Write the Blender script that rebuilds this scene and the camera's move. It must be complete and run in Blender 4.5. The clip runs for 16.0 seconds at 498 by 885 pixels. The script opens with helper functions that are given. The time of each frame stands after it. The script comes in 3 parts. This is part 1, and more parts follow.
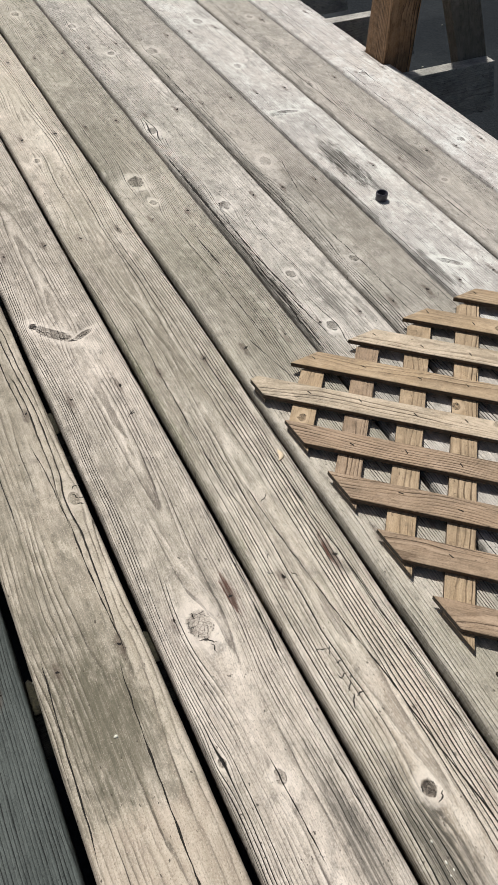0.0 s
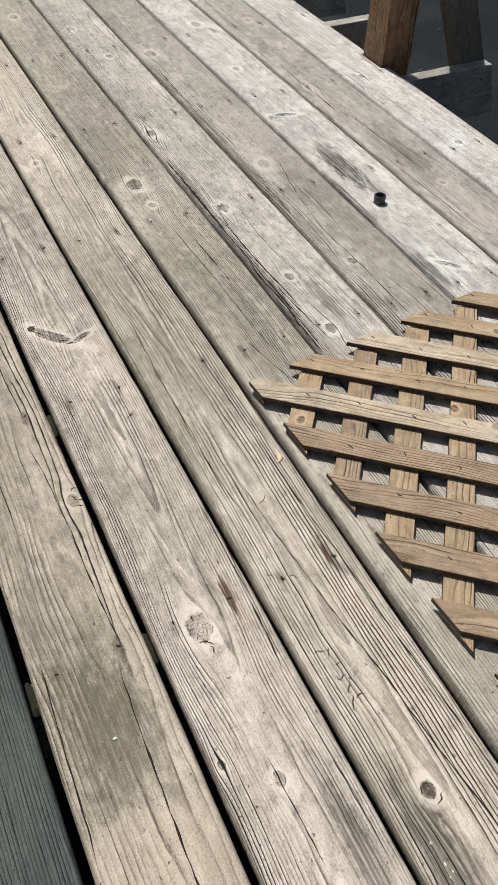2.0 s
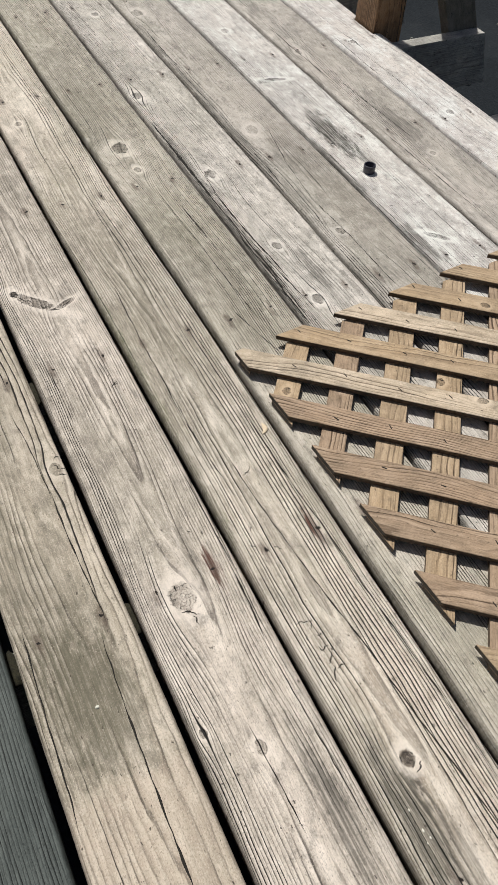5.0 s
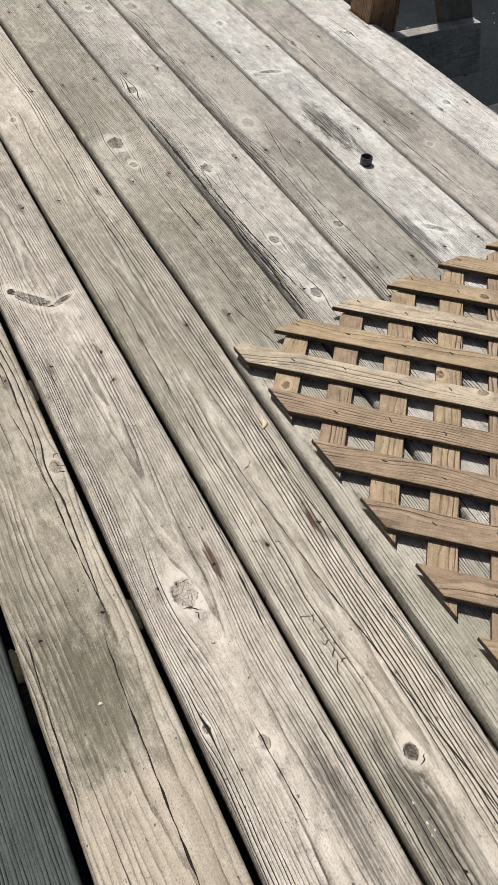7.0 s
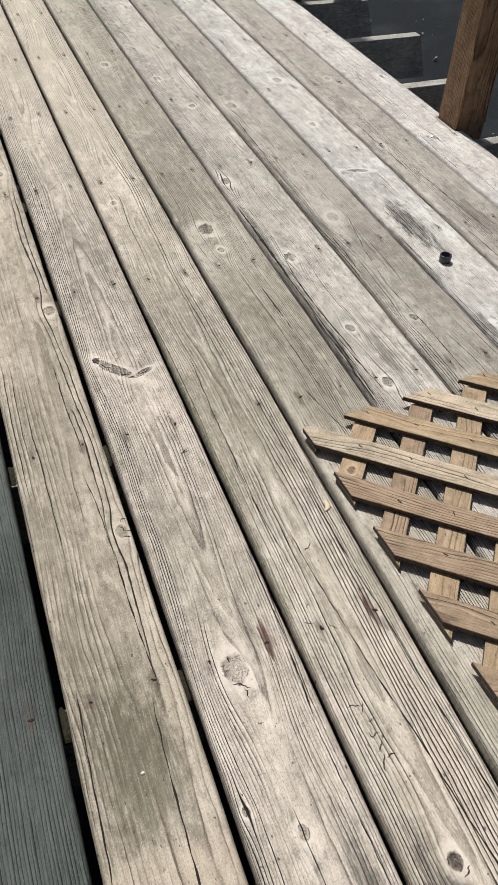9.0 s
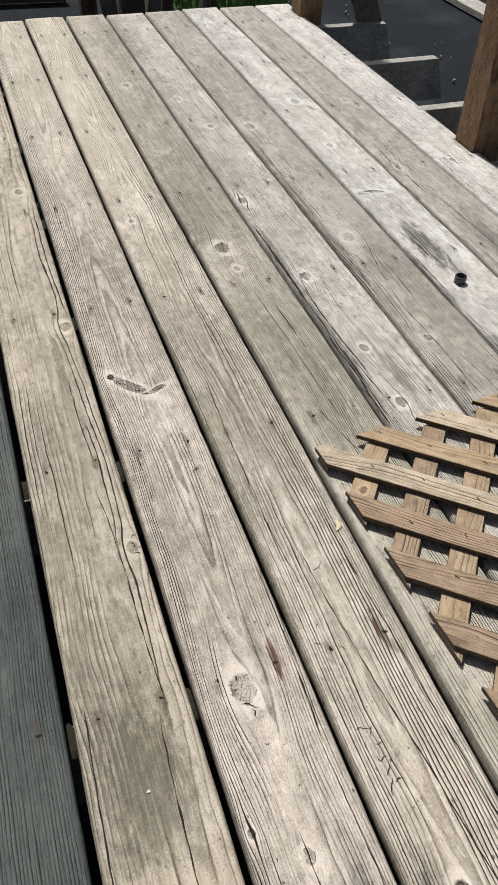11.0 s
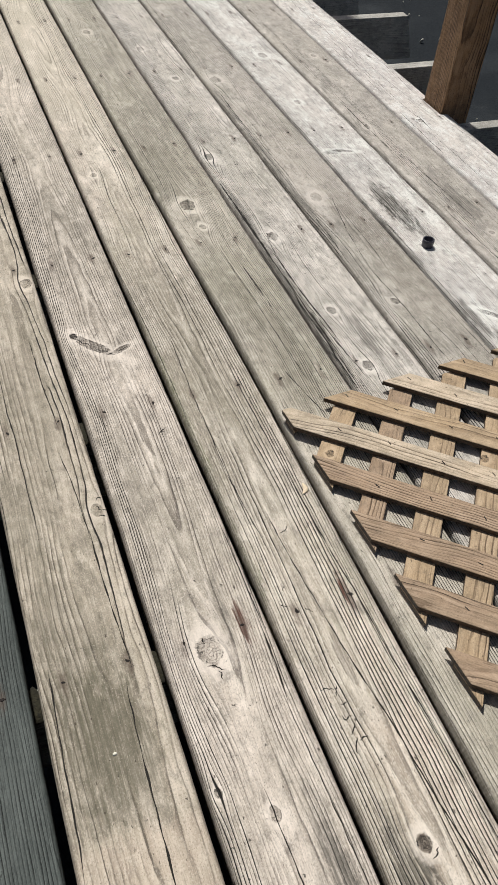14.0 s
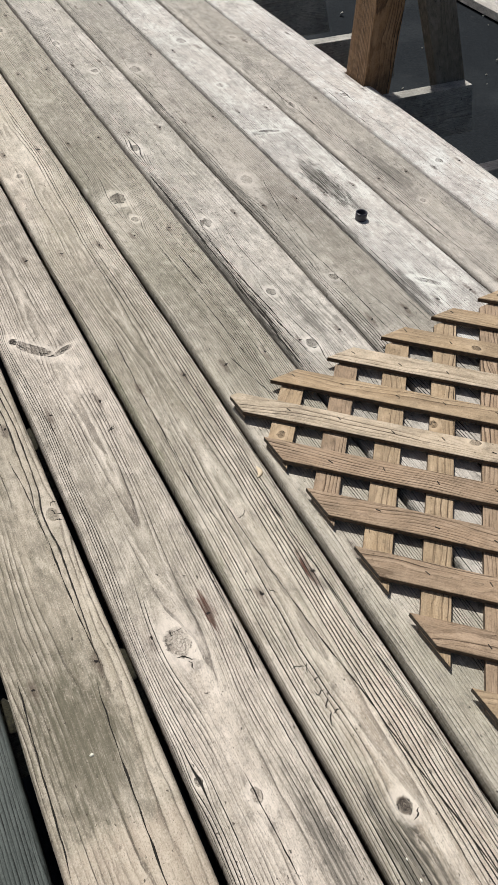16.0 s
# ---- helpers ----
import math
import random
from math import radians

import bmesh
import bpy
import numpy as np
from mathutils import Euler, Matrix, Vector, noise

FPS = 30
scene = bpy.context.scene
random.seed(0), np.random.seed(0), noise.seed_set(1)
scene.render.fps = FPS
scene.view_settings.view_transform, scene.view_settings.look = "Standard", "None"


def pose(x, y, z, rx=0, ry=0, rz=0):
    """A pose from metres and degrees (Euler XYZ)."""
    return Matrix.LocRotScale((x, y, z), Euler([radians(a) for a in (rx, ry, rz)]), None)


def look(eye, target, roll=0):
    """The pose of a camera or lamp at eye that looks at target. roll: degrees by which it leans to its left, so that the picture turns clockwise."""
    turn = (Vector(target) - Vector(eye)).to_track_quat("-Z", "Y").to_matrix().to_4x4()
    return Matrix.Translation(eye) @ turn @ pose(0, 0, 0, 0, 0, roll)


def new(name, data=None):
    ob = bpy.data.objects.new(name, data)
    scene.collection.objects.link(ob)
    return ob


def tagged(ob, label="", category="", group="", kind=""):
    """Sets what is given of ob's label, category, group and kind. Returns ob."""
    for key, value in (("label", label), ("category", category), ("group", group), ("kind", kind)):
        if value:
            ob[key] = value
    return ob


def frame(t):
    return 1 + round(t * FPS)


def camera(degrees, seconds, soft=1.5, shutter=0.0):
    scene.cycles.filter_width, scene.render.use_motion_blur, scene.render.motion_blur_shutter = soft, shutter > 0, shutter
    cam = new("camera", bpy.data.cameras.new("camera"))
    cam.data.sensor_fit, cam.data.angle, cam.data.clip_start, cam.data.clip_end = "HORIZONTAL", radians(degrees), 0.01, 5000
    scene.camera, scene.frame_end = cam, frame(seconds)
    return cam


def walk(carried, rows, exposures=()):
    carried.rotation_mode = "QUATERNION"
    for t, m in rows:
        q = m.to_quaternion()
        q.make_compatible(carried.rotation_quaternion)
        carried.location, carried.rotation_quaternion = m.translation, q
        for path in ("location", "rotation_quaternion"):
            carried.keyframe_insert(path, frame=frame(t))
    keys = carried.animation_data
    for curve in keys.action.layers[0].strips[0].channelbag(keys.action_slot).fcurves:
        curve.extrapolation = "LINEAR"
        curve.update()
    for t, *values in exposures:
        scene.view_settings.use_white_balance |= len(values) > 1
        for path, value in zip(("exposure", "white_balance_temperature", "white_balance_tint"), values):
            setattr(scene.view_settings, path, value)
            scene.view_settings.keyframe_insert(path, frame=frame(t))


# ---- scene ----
cam = camera(36.545, 16.0, soft=1.1)
PATH = [
    (0, (0.051, -0.416, 0.824), (0.664, 0.745, -0.684), 2.0),
    (0.5, (0.051, -0.417, 0.823), (0.661, 0.745, -0.686), 1.8),
    (1, (0.049, -0.419, 0.825), (0.66, 0.743, -0.684), 2.0),
    (1.5, (0.05, -0.417, 0.825), (0.667, 0.745, -0.682), 2.3),
    (2, (0.049, -0.416, 0.825), (0.67, 0.747, -0.68), 2.2),
    (2.5, (0.05, -0.42, 0.826), (0.668, 0.749, -0.674), 2.0),
    (3, (0.048, -0.418, 0.825), (0.666, 0.753, -0.674), 2.1),
    (3.5, (0.051, -0.42, 0.826), (0.666, 0.749, -0.676), 1.7),
    (4, (0.049, -0.419, 0.824), (0.668, 0.732, -0.69), 2.0),
    (4.5, (0.049, -0.416, 0.821), (0.685, 0.694, -0.716), 3.9),
    (4.7, (0.048, -0.412, 0.818), (0.686, 0.681, -0.731), 4.7),
    (6.8, (0.049, -0.412, 0.821), (0.679, 0.673, -0.736), 3.0),
    (7, (0.049, -0.41, 0.817), (0.682, 0.67, -0.743), 4.0),
    (7.5, (0.046, -0.409, 0.83), (0.621, 0.719, -0.718), 2.9),
    (8, (0.043, -0.413, 0.83), (0.578, 0.788, -0.677), 1.9),
    (8.5, (0.042, -0.416, 0.833), (0.579, 0.83, -0.636), 2.5),
    (9, (0.039, -0.418, 0.837), (0.579, 0.868, -0.597), 3.0),
    (9.5, (0.041, -0.42, 0.841), (0.565, 0.9, -0.567), 2.5),
    (9.7, (0.042, -0.419, 0.841), (0.562, 0.909, -0.563), 2.3),
    (11.8, (0.04, -0.418, 0.841), (0.559, 0.901, -0.569), 3.3),
    (12, (0.036, -0.417, 0.839), (0.564, 0.897, -0.574), 3.7),
    (12.5, (0.037, -0.415, 0.836), (0.57, 0.886, -0.586), 3.9),
    (13, (0.031, -0.413, 0.835), (0.585, 0.868, -0.597), 5.4),
    (13.5, (0.033, -0.411, 0.831), (0.611, 0.84, -0.618), 6.7),
    (14, (0.036, -0.409, 0.83), (0.628, 0.817, -0.635), 6.5),
    (14.5, (0.046, -0.417, 0.833), (0.65, 0.813, -0.624), 3.4),
    (15, (0.056, -0.419, 0.832), (0.689, 0.787, -0.633), 1.8),
    (15.5, (0.055, -0.418, 0.831), (0.714, 0.76, -0.645), 2.9),
    (16, (0.054, -0.418, 0.831), (0.722, 0.747, -0.652), 3.8),
]
walk(cam, [(t, look(eye, target, roll)) for t, eye, target, roll in PATH])

from mathutils.bvhtree import BVHTree

# ---- world, sun, exposure ----
world = bpy.data.worlds.new("sky")
scene.world = world
world.use_nodes = True
wn = world.node_tree.nodes
wl = world.node_tree.links
SUN_ELEVATION, SUN_AZIMUTH = 60.0, -7.0        # azimuth from +y, clockwise; the sun stands ahead
sky = wn.new("ShaderNodeTexSky")
sky.sky_type = "NISHITA"
sky.sun_disc = False
sky.dust_density, sky.ozone_density = 4.0, 0.3
sky.sun_elevation = radians(SUN_ELEVATION)
sky.sun_rotation = radians(SUN_AZIMUTH)
wn["Background"].inputs["Strength"].default_value = 0.052
wl.new(sky.outputs["Color"], wn["Background"].inputs["Color"])

sun_data = bpy.data.lights.new("sun", "SUN")
sun_data.energy = 4.45
sun_data.angle = radians(3.0)
sun_data.color = (1.0, 0.990, 0.945)
sun = new("sun", sun_data)
_e, _a = radians(SUN_ELEVATION), radians(SUN_AZIMUTH)
sun.matrix_world = look((4 * math.sin(_a) * math.cos(_e), 4 * math.cos(_a) * math.cos(_e), 4 * math.sin(_e)), (0, 0, 0))
scene.view_settings.exposure = -0.17


# ---- node helpers ----
class Graph:
    """A short way to write node materials."""

    def __init__(self, name, tree=None):
        if tree is None:
            self.mat = bpy.data.materials.new(name)
            self.mat.use_nodes = True
            tree = self.mat.node_tree
            self.bsdf = tree.nodes["Principled BSDF"]
        self.t, self.n, self.l = tree, tree.nodes, tree.links

    def put(self, socket, value):
        if isinstance(value, bpy.types.NodeSocket):
            self.l.new(value, socket)
        elif isinstance(value, tuple) and len(value) == 3 and socket.type == "RGBA":
            socket.default_value = (*value, 1)
        else:
            socket.default_value = value

    def math(self, op, a, b=None, c=None, clamp=False):
        n = self.n.new("ShaderNodeMath")
        n.operation, n.use_clamp = op, clamp
        for s, v in zip(n.inputs, (a, b, c)):
            if v is not None:
                self.put(s, v)
        return n.outputs[0]

    def add(self, a, b):
        return self.math("ADD", a, b)

    def sub(self, a, b):
        return self.math("SUBTRACT", a, b)

    def mul(self, a, b):
        return self.math("MULTIPLY", a, b)

    def xyz(self, x, y, z):
        n = self.n.new("ShaderNodeCombineXYZ")
        for s, v in zip(n.inputs, (x, y, z)):
            self.put(s, v)
        return n.outputs[0]

    def split(self, v):
        n = self.n.new("ShaderNodeSeparateXYZ")
        self.put(n.inputs[0], v)
        return n.outputs

    def noise(self, vector, scale=1.0, detail=2.0, rough=0.5):
        n = self.n.new("ShaderNodeTexNoise")
        self.put(n.inputs["Vector"], vector)
        n.inputs["Scale"].default_value = scale
        n.inputs["Detail"].default_value = detail
        n.inputs["Roughness"].default_value = rough
        return n.outputs["Fac"]

    def step(self, v, lo, hi, a=0.0, b=1.0):
        n = self.n.new("ShaderNodeMapRange")
        n.interpolation_type = "SMOOTHSTEP"
        for s, w in zip(n.inputs, (v, lo, hi, a, b)):
            self.put(s, w)
        return n.outputs[0]

    def mix(self, f, a, b, blend="MIX"):
        n = self.n.new("ShaderNodeMix")
        n.data_type, n.blend_type = "RGBA", blend
        self.put(n.inputs["Factor"], f)
        self.put(n.inputs["A"], a)
        self.put(n.inputs["B"], b)
        return n.outputs["Result"]

    def bump(self, height, strength, distance):
        n = self.n.new("ShaderNodeBump")
        n.inputs["Strength"].default_value = strength
        n.inputs["Distance"].default_value = distance
        self.put(n.inputs["Height"], height)
        return n.outputs[0]

    def done(self, colour, rough, normal=None, metal=0.0, specular=0.5):
        b = self.bsdf.inputs
        self.put(b["Base Color"], colour)
        self.put(b["Roughness"], rough)
        self.put(b["Metallic"], metal)
        self.put(b["Specular IOR Level"], specular)
        if normal is not None:
            self.put(b["Normal"], normal)
        return self.mat


# A knot: bends the grain round itself and gives its own disc, rim crack and pale collar.
def knot_group():
    tree = bpy.data.node_groups.new("knot", "ShaderNodeTree")
    face = tree.interface
    for name in ("X", "Y", "Shift", "Disc", "Rim", "Halo", "KX", "KY", "R", "Dark", "Stretch", "Cos", "Sin"):
        face.new_socket(name=name, in_out="INPUT", socket_type="NodeSocketFloat")
    for name in ("Shift", "Disc", "Rim", "Halo"):
        face.new_socket(name=name, in_out="OUTPUT", socket_type="NodeSocketFloat")
    g = Graph("knot", tree)
    i = tree.nodes.new("NodeGroupInput").outputs
    o = tree.nodes.new("NodeGroupOutput").inputs
    dx, dy = g.sub(i["X"], i["KX"]), g.sub(i["Y"], i["KY"])
    wob = g.mul(g.sub(g.noise(g.xyz(i["X"], i["Y"], i["KY"]), 95, 4.0, 0.6), 0.5), 1.0)
    rx = g.add(g.mul(dx, i["Cos"]), g.mul(dy, i["Sin"]))
    ry = g.sub(g.mul(dy, i["Cos"]), g.mul(dx, i["Sin"]))
    a = g.math("DIVIDE", rx, g.mul(i["R"], i["Stretch"]))
    b = g.math("DIVIDE", ry, g.mul(i["R"], 1.3))
    d = g.add(g.math("SQRT", g.add(g.mul(a, a), g.mul(b, b))), wob)
    a2 = g.math("DIVIDE", dx, g.mul(i["R"], 2.1))
    b2 = g.math("DIVIDE", dy, g.mul(i["R"], 5.5))
    w = g.math("EXPONENT", g.mul(g.add(g.mul(a2, a2), g.mul(b2, b2)), -1.0))
    g.l.new(g.sub(i["Shift"], g.mul(g.mul(dx, w), 0.86)), o["Shift"])
    disc = g.step(d, 1.12, 0.68)
    flakes = g.step(g.noise(g.xyz(g.math("DIVIDE", rx, i["Stretch"]), ry, i["KX"]), 480, 4, 0.65), 0.46, 0.64)
    rings = g.mul(g.step(g.math("SINE", g.mul(d, 24.0)), 0.35, 0.95), 0.36)
    shadow_side = g.mul(g.step(g.add(b, g.mul(wob, 0.8)), 0.15, 0.9), 0.45)
    fill = g.math("MINIMUM", g.add(g.add(0.14, g.mul(flakes, 0.36)), g.add(g.add(rings, shadow_side), g.step(i["Dark"], 0.95, 0.99, 0.0, 0.5))), 1.0)
    g.l.new(g.math("MAXIMUM", i["Disc"], g.mul(g.mul(disc, fill), i["Dark"])), o["Disc"])
    part_of = g.step(g.noise(g.xyz(i["X"], i["Y"], 3.0), 85, 2), 0.50, 0.62)
    rim = g.mul(g.mul(g.step(d, 0.88, 0.96), g.step(d, 1.06, 0.99)), part_of)
    star = g.mul(g.step(g.math("ABSOLUTE", g.sub(g.noise(g.xyz(i["X"], i["Y"], i["R"]), 130, 1.0), 0.5)), 0.012, 0.004), g.step(d, 1.15, 0.9))
    g.l.new(g.math("MAXIMUM", i["Rim"], g.mul(g.math("MAXIMUM", rim, star), g.math("MINIMUM", g.add(i["Dark"], 0.1), 1.0))), o["Rim"])
    collar = g.mul(g.step(d, 0.9, 1.15), g.step(g.add(d, g.mul(wob, 1.2)), 2.5, 1.2))
    g.l.new(g.math("MAXIMUM", i["Halo"], collar), o["Halo"])
    return tree


KNOT = knot_group()


def wood(name, seed, pale, grey, line, green=0.0, knots=(), stains=(), rings=0.0032, cracks=1.0, contrast=1.0, turn=None, sheen=0.4, heart=0.0, half=0.0, dense=None, wild=0, mottle=1.0, films=()):
    """Weathered softwood; the grain runs along y, or along the object's own y with turn. knots: x, y, radius, darkness and, for a spike knot, stretch and degrees;
    stains: x, y, half width, half length, darkness. films: x, half width, y of the sharp edge, y where it fades out, amount, tone; rings: metres from one growth ring to the next; heart: x of the pith line; half: half the board's width."""
    g = Graph(name)
    if turn:
        c = g.n.new("ShaderNodeTexCoord").outputs["Object"]
        info = g.n.new("ShaderNodeObjectInfo").outputs["Random"]
        x, y, z = g.split(c)
        x = g.add(x, g.mul(z, 0.77))
        off = g.mul(info, 37.0)
        heart = g.mul(g.sub(g.math("FRACT", g.mul(info, 5.3)), 0.5), 0.07)
        knots = tuple(knots)
        for q in range(wild):
            ky = g.mul(g.sub(g.math("FRACT", g.mul(info, 13.7 + 7.3 * q)), 0.5), 0.5)
            kx = g.mul(g.sub(g.math("FRACT", g.mul(info, 31.1 + 3.9 * q)), 0.5), 0.024)
            knots += ((kx, ky, 0.0062 - 0.0018 * q, 0.9),)
    else:
        c = g.n.new("ShaderNodeNewGeometry").outputs["Position"]
        x, y, z = g.split(c)
        off = float(seed) * 7.31
    shift, disc, rim, halo = 0.0, 0.0, 0.0, 0.0
    for kx, ky, kr, kd, *more in knots:
        stretch, turned = more or (1.0, 0.0)
        n = g.n.new("ShaderNodeGroup")
        n.node_tree = KNOT
        for key, v in (("X", x), ("Y", y), ("Shift", shift), ("Disc", disc), ("Rim", rim), ("Halo", halo), ("KX", kx), ("KY", ky), ("R", kr), ("Dark", kd),
                       ("Stretch", stretch), ("Cos", math.cos(radians(turned))), ("Sin", math.sin(radians(turned)))):
            g.put(n.inputs[key], v)
        shift, disc, rim, halo = (n.outputs[k] for k in ("Shift", "Disc", "Rim", "Halo"))
    gx = g.add(g.add(x, shift), g.mul(z, 0.6))
    # growth rings cut by a flat-sawn face: tight at the sides, arches over the pith line
    swift = 2.4 if turn else 1.0
    wander = g.mul(g.sub(g.noise(g.xyz(off, g.mul(y, 1.6 * swift), 4.0), 1.0, 2), 0.5), 0.034)
    depth = g.add(0.010, g.mul(g.noise(g.xyz(off, g.mul(y, 0.9 * swift), 9.0), 1.0, 1.5), 0.045))
    across = g.sub(g.sub(gx, heart), wander)
    radius = g.math("SQRT", g.add(g.mul(across, across), g.mul(depth, depth)))
    mid = g.noise(g.xyz(g.mul(gx, 24.0), g.mul(y, 3.2), off), 1.0, 3, 0.5)
    jitter = g.noise(g.xyz(g.mul(gx, 210.0), g.mul(y, 34.0), g.add(off, 1.0)), 1.0, 2, 0.5)
    tight = g.math("DIVIDE", g.math("ABSOLUTE", across), radius)
    turns = g.add(g.add(g.math("DIVIDE", radius, rings), g.mul(mid, 2.9)), g.mul(jitter, 0.34))
    ring, f = g.math("FLOOR", turns), g.math("FRACT", turns)
    late = g.mul(g.step(f, 0.40, 0.86), g.step(f, 1.0, 0.93))
    edge = g.mul(g.step(f, 0.74, 0.87), g.step(f, 1.0, 0.95))
    lightline = g.mul(g.step(f, 0.0, 0.08), g.step(f, 0.50, 0.18))
    vary = g.noise(g.xyz(g.mul(ring, 1.73), g.mul(y, 2.2), off), 1.0, 2.0)
    zone = g.step(g.noise(g.xyz(g.mul(gx, 17.0), g.mul(y, 5.0), g.add(off, 5.0)), 1.0, 4, 0.6), 0.37, 0.57, 0.30, 1.0)
    strength = g.mul(g.step(vary, 0.36, 0.64, 0.22, 1.0), zone)
    late, edge = g.mul(late, strength), g.mul(edge, strength)
    fibre = g.noise(g.xyz(g.mul(gx, 800.0), g.mul(y, 40.0), off), 1.0, 3, 0.65)
    fine = g.noise(g.xyz(g.mul(x, 620.0), g.mul(y, 420.0), off), 1.0, 3, 0.6)
    # drying checks open along single rings
    pick = g.noise(g.xyz(g.mul(ring, 3.17), g.mul(y, 1.25), g.add(off, 17.0)), 1.0, 1.0)
    if dense:
        pick = g.add(pick, g.mul(g.step(g.math("ABSOLUTE", g.sub(g.add(x, g.mul(g.sub(mid, 0.5), 0.03)), dense[0])), dense[1], dense[1] * 0.5), 0.17))
    opened = g.mul(g.step(pick, 0.60, 0.74), g.step(tight, 0.45, 0.75))
    check = g.mul(g.step(g.math("ABSOLUTE", g.sub(f, 0.91)), g.add(0.05, g.mul(opened, 0.16)), 0.02), g.math("MINIMUM", g.mul(opened, 4.0), 1.0))
    check = g.math("MINIMUM", g.mul(check, cracks), 1.0)
    # weathering: large clouds, then blotches, then specks
    big = g.noise(g.xyz(g.mul(x, 8.0), g.mul(y, 3.6), g.add(off, 2.0)), 1.0, 4, 0.6)
    cloud = g.noise(g.xyz(g.mul(x, 26.0), g.mul(y, 12.0), g.add(off, 13.0)), 1.0, 5, 0.62)
    blotch = g.noise(g.xyz(g.mul(gx, 80.0), g.mul(y, 46.0), g.add(off, 3.0)), 1.0, 6, 0.70)
    streak = g.noise(g.xyz(g.mul(gx, 420.0), g.mul(y, 9.0), g.add(off, 6.0)), 1.0, 4, 0.65)
    mean = sum(pale) / 3
    bright = tuple(min(0.82, 1.45 * (0.80 * v + 0.20 * mean)) for v in pale)
    dirt = tuple(0.40 * v for v in grey)
    colour = g.mix(g.step(big, 0.38, 0.62), pale, grey)
    colour = g.mix(g.mul(g.step(cloud, 0.51, 0.64), 0.55 * mottle), colour, bright)
    colour = g.mix(g.mul(g.step(cloud, 0.48, 0.35), 0.40 * mottle), colour, dirt)
    colour = g.mix(g.mul(g.step(blotch, 0.51, 0.66), 0.62 * mottle), colour, bright)
    colour = g.mix(g.mul(g.step(blotch, 0.49, 0.31), 0.70 * mottle), colour, dirt)
    if green:
        moss = g.noise(g.xyz(g.mul(x, 7.0), g.mul(y, 3.2), g.add(off, 8.0)), 1.0, 4, 0.6)
        colour = g.mix(g.mul(g.mul(g.step(moss, 0.4, 0.62), g.step(blotch, 0.36, 0.56, 0.4, 1.0)), green), colour, (0.200, 0.190, 0.104))
    # films of mould or bleached wood that stop along a ragged line across the board
    def filmed(colour, which):
        for fx, fw, ya, yb, amount, tone in which:
            way = 1.0 if yb > ya else -1.0
            rag = g.sub(g.noise(g.xyz(g.mul(gx, 120.0), g.mul(y, 26.0), g.add(off, 21.0)), 1.0, 5, 0.7), 0.5)
            u = g.mul(g.sub(g.add(y, g.mul(rag, 0.055)), ya), way)
            v = g.add(g.math("ABSOLUTE", g.sub(x, fx)), g.mul(rag, 0.03))
            m = g.mul(g.mul(g.step(u, -0.004, 0.008), g.step(u, abs(yb - ya), abs(yb - ya) * 0.45)), g.step(v, fw, fw * 0.72))
            colour = g.mix(g.mul(g.mul(m, g.step(blotch, 0.36, 0.60, 1.0, 0.5)), amount), colour, tone)
        return colour

    colour = filmed(colour, [q for q in films if sum(q[5]) < 1.4])
    if half:
        rag = g.mul(g.sub(g.noise(g.xyz(g.mul(x, 50.0), g.mul(y, 6.0), off), 1.0, 4, 0.65), 0.5), 0.030)
        side = g.step(g.add(g.math("ABSOLUTE", g.sub(x, seed_x(seed))), rag), half - 0.009, half + 0.001)
        colour = g.mix(g.mul(side, 0.35), colour, dirt)
    colour = g.mix(g.mul(lightline, g.mul(strength, 0.55 * contrast)), colour, bright)
    colour = g.mix(g.mul(late, min(1.0, 0.56 * contrast)), colour, line)
    colour = g.mix(g.mul(g.mul(edge, g.step(tight, 0.1, 0.45, 0.5, 1.0)), min(1.0, 0.92 * contrast)), colour, tuple(0.30 * v for v in line))
    colour = g.mix(g.mul(g.step(fibre, 0.46, 0.32), min(1.0, 0.45 * contrast)), colour, dirt)
    colour = g.mix(g.mul(g.step(streak, 0.44, 0.34), min(1.0, 0.34 * contrast)), colour, dirt)
    colour = g.mix(g.mul(g.step(streak, 0.56, 0.66), min(1.0, 0.30 * contrast)), colour, bright)
    colour = g.mix(g.mul(g.step(fibre, 0.55, 0.70), min(1.0, 0.40 * contrast)), colour, bright)
    colour = g.mix(g.mul(g.step(fine, 0.54, 0.67), 0.46 * mottle), colour, dirt)
    colour = g.mix(g.mul(g.step(fine, 0.45, 0.34), 0.36 * mottle), colour, bright)
    colour = filmed(colour, [q for q in films if sum(q[5]) >= 1.4])
    for sx, sy, rx, ry, dark, *tone in stains:
        a, b = g.math("DIVIDE", g.sub(x, sx), rx), g.math("DIVIDE", g.sub(y, sy), ry)
        d = g.add(g.math("SQRT", g.add(g.mul(a, a), g.mul(b, b))), g.mul(g.sub(g.noise(g.xyz(g.mul(gx, 150.0), g.mul(y, 30.0), off), 1.0, 6, 0.75), 0.5), 2.6))
        colour = g.mix(g.mul(g.mul(g.step(d, 1.15, 0.5), g.step(streak, 0.60, 0.42, 0.45, 1.0)), dark), colour, tone[0] if tone else (0.048, 0.044, 0.034))
    if half and seed >= 0:
        ny = g.sub(y, g.mul(g.math("ROUND", g.math("DIVIDE", y, 0.4064)), 0.4064))
        nx = g.math("DIVIDE", g.sub(g.math("ABSOLUTE", g.sub(x, seed_x(seed))), 0.038), 0.0065)
        ny = g.math("DIVIDE", ny, 0.024)
        d = g.add(g.math("SQRT", g.add(g.mul(nx, nx), g.mul(ny, ny))), g.mul(g.sub(blotch, 0.5), 2.2))
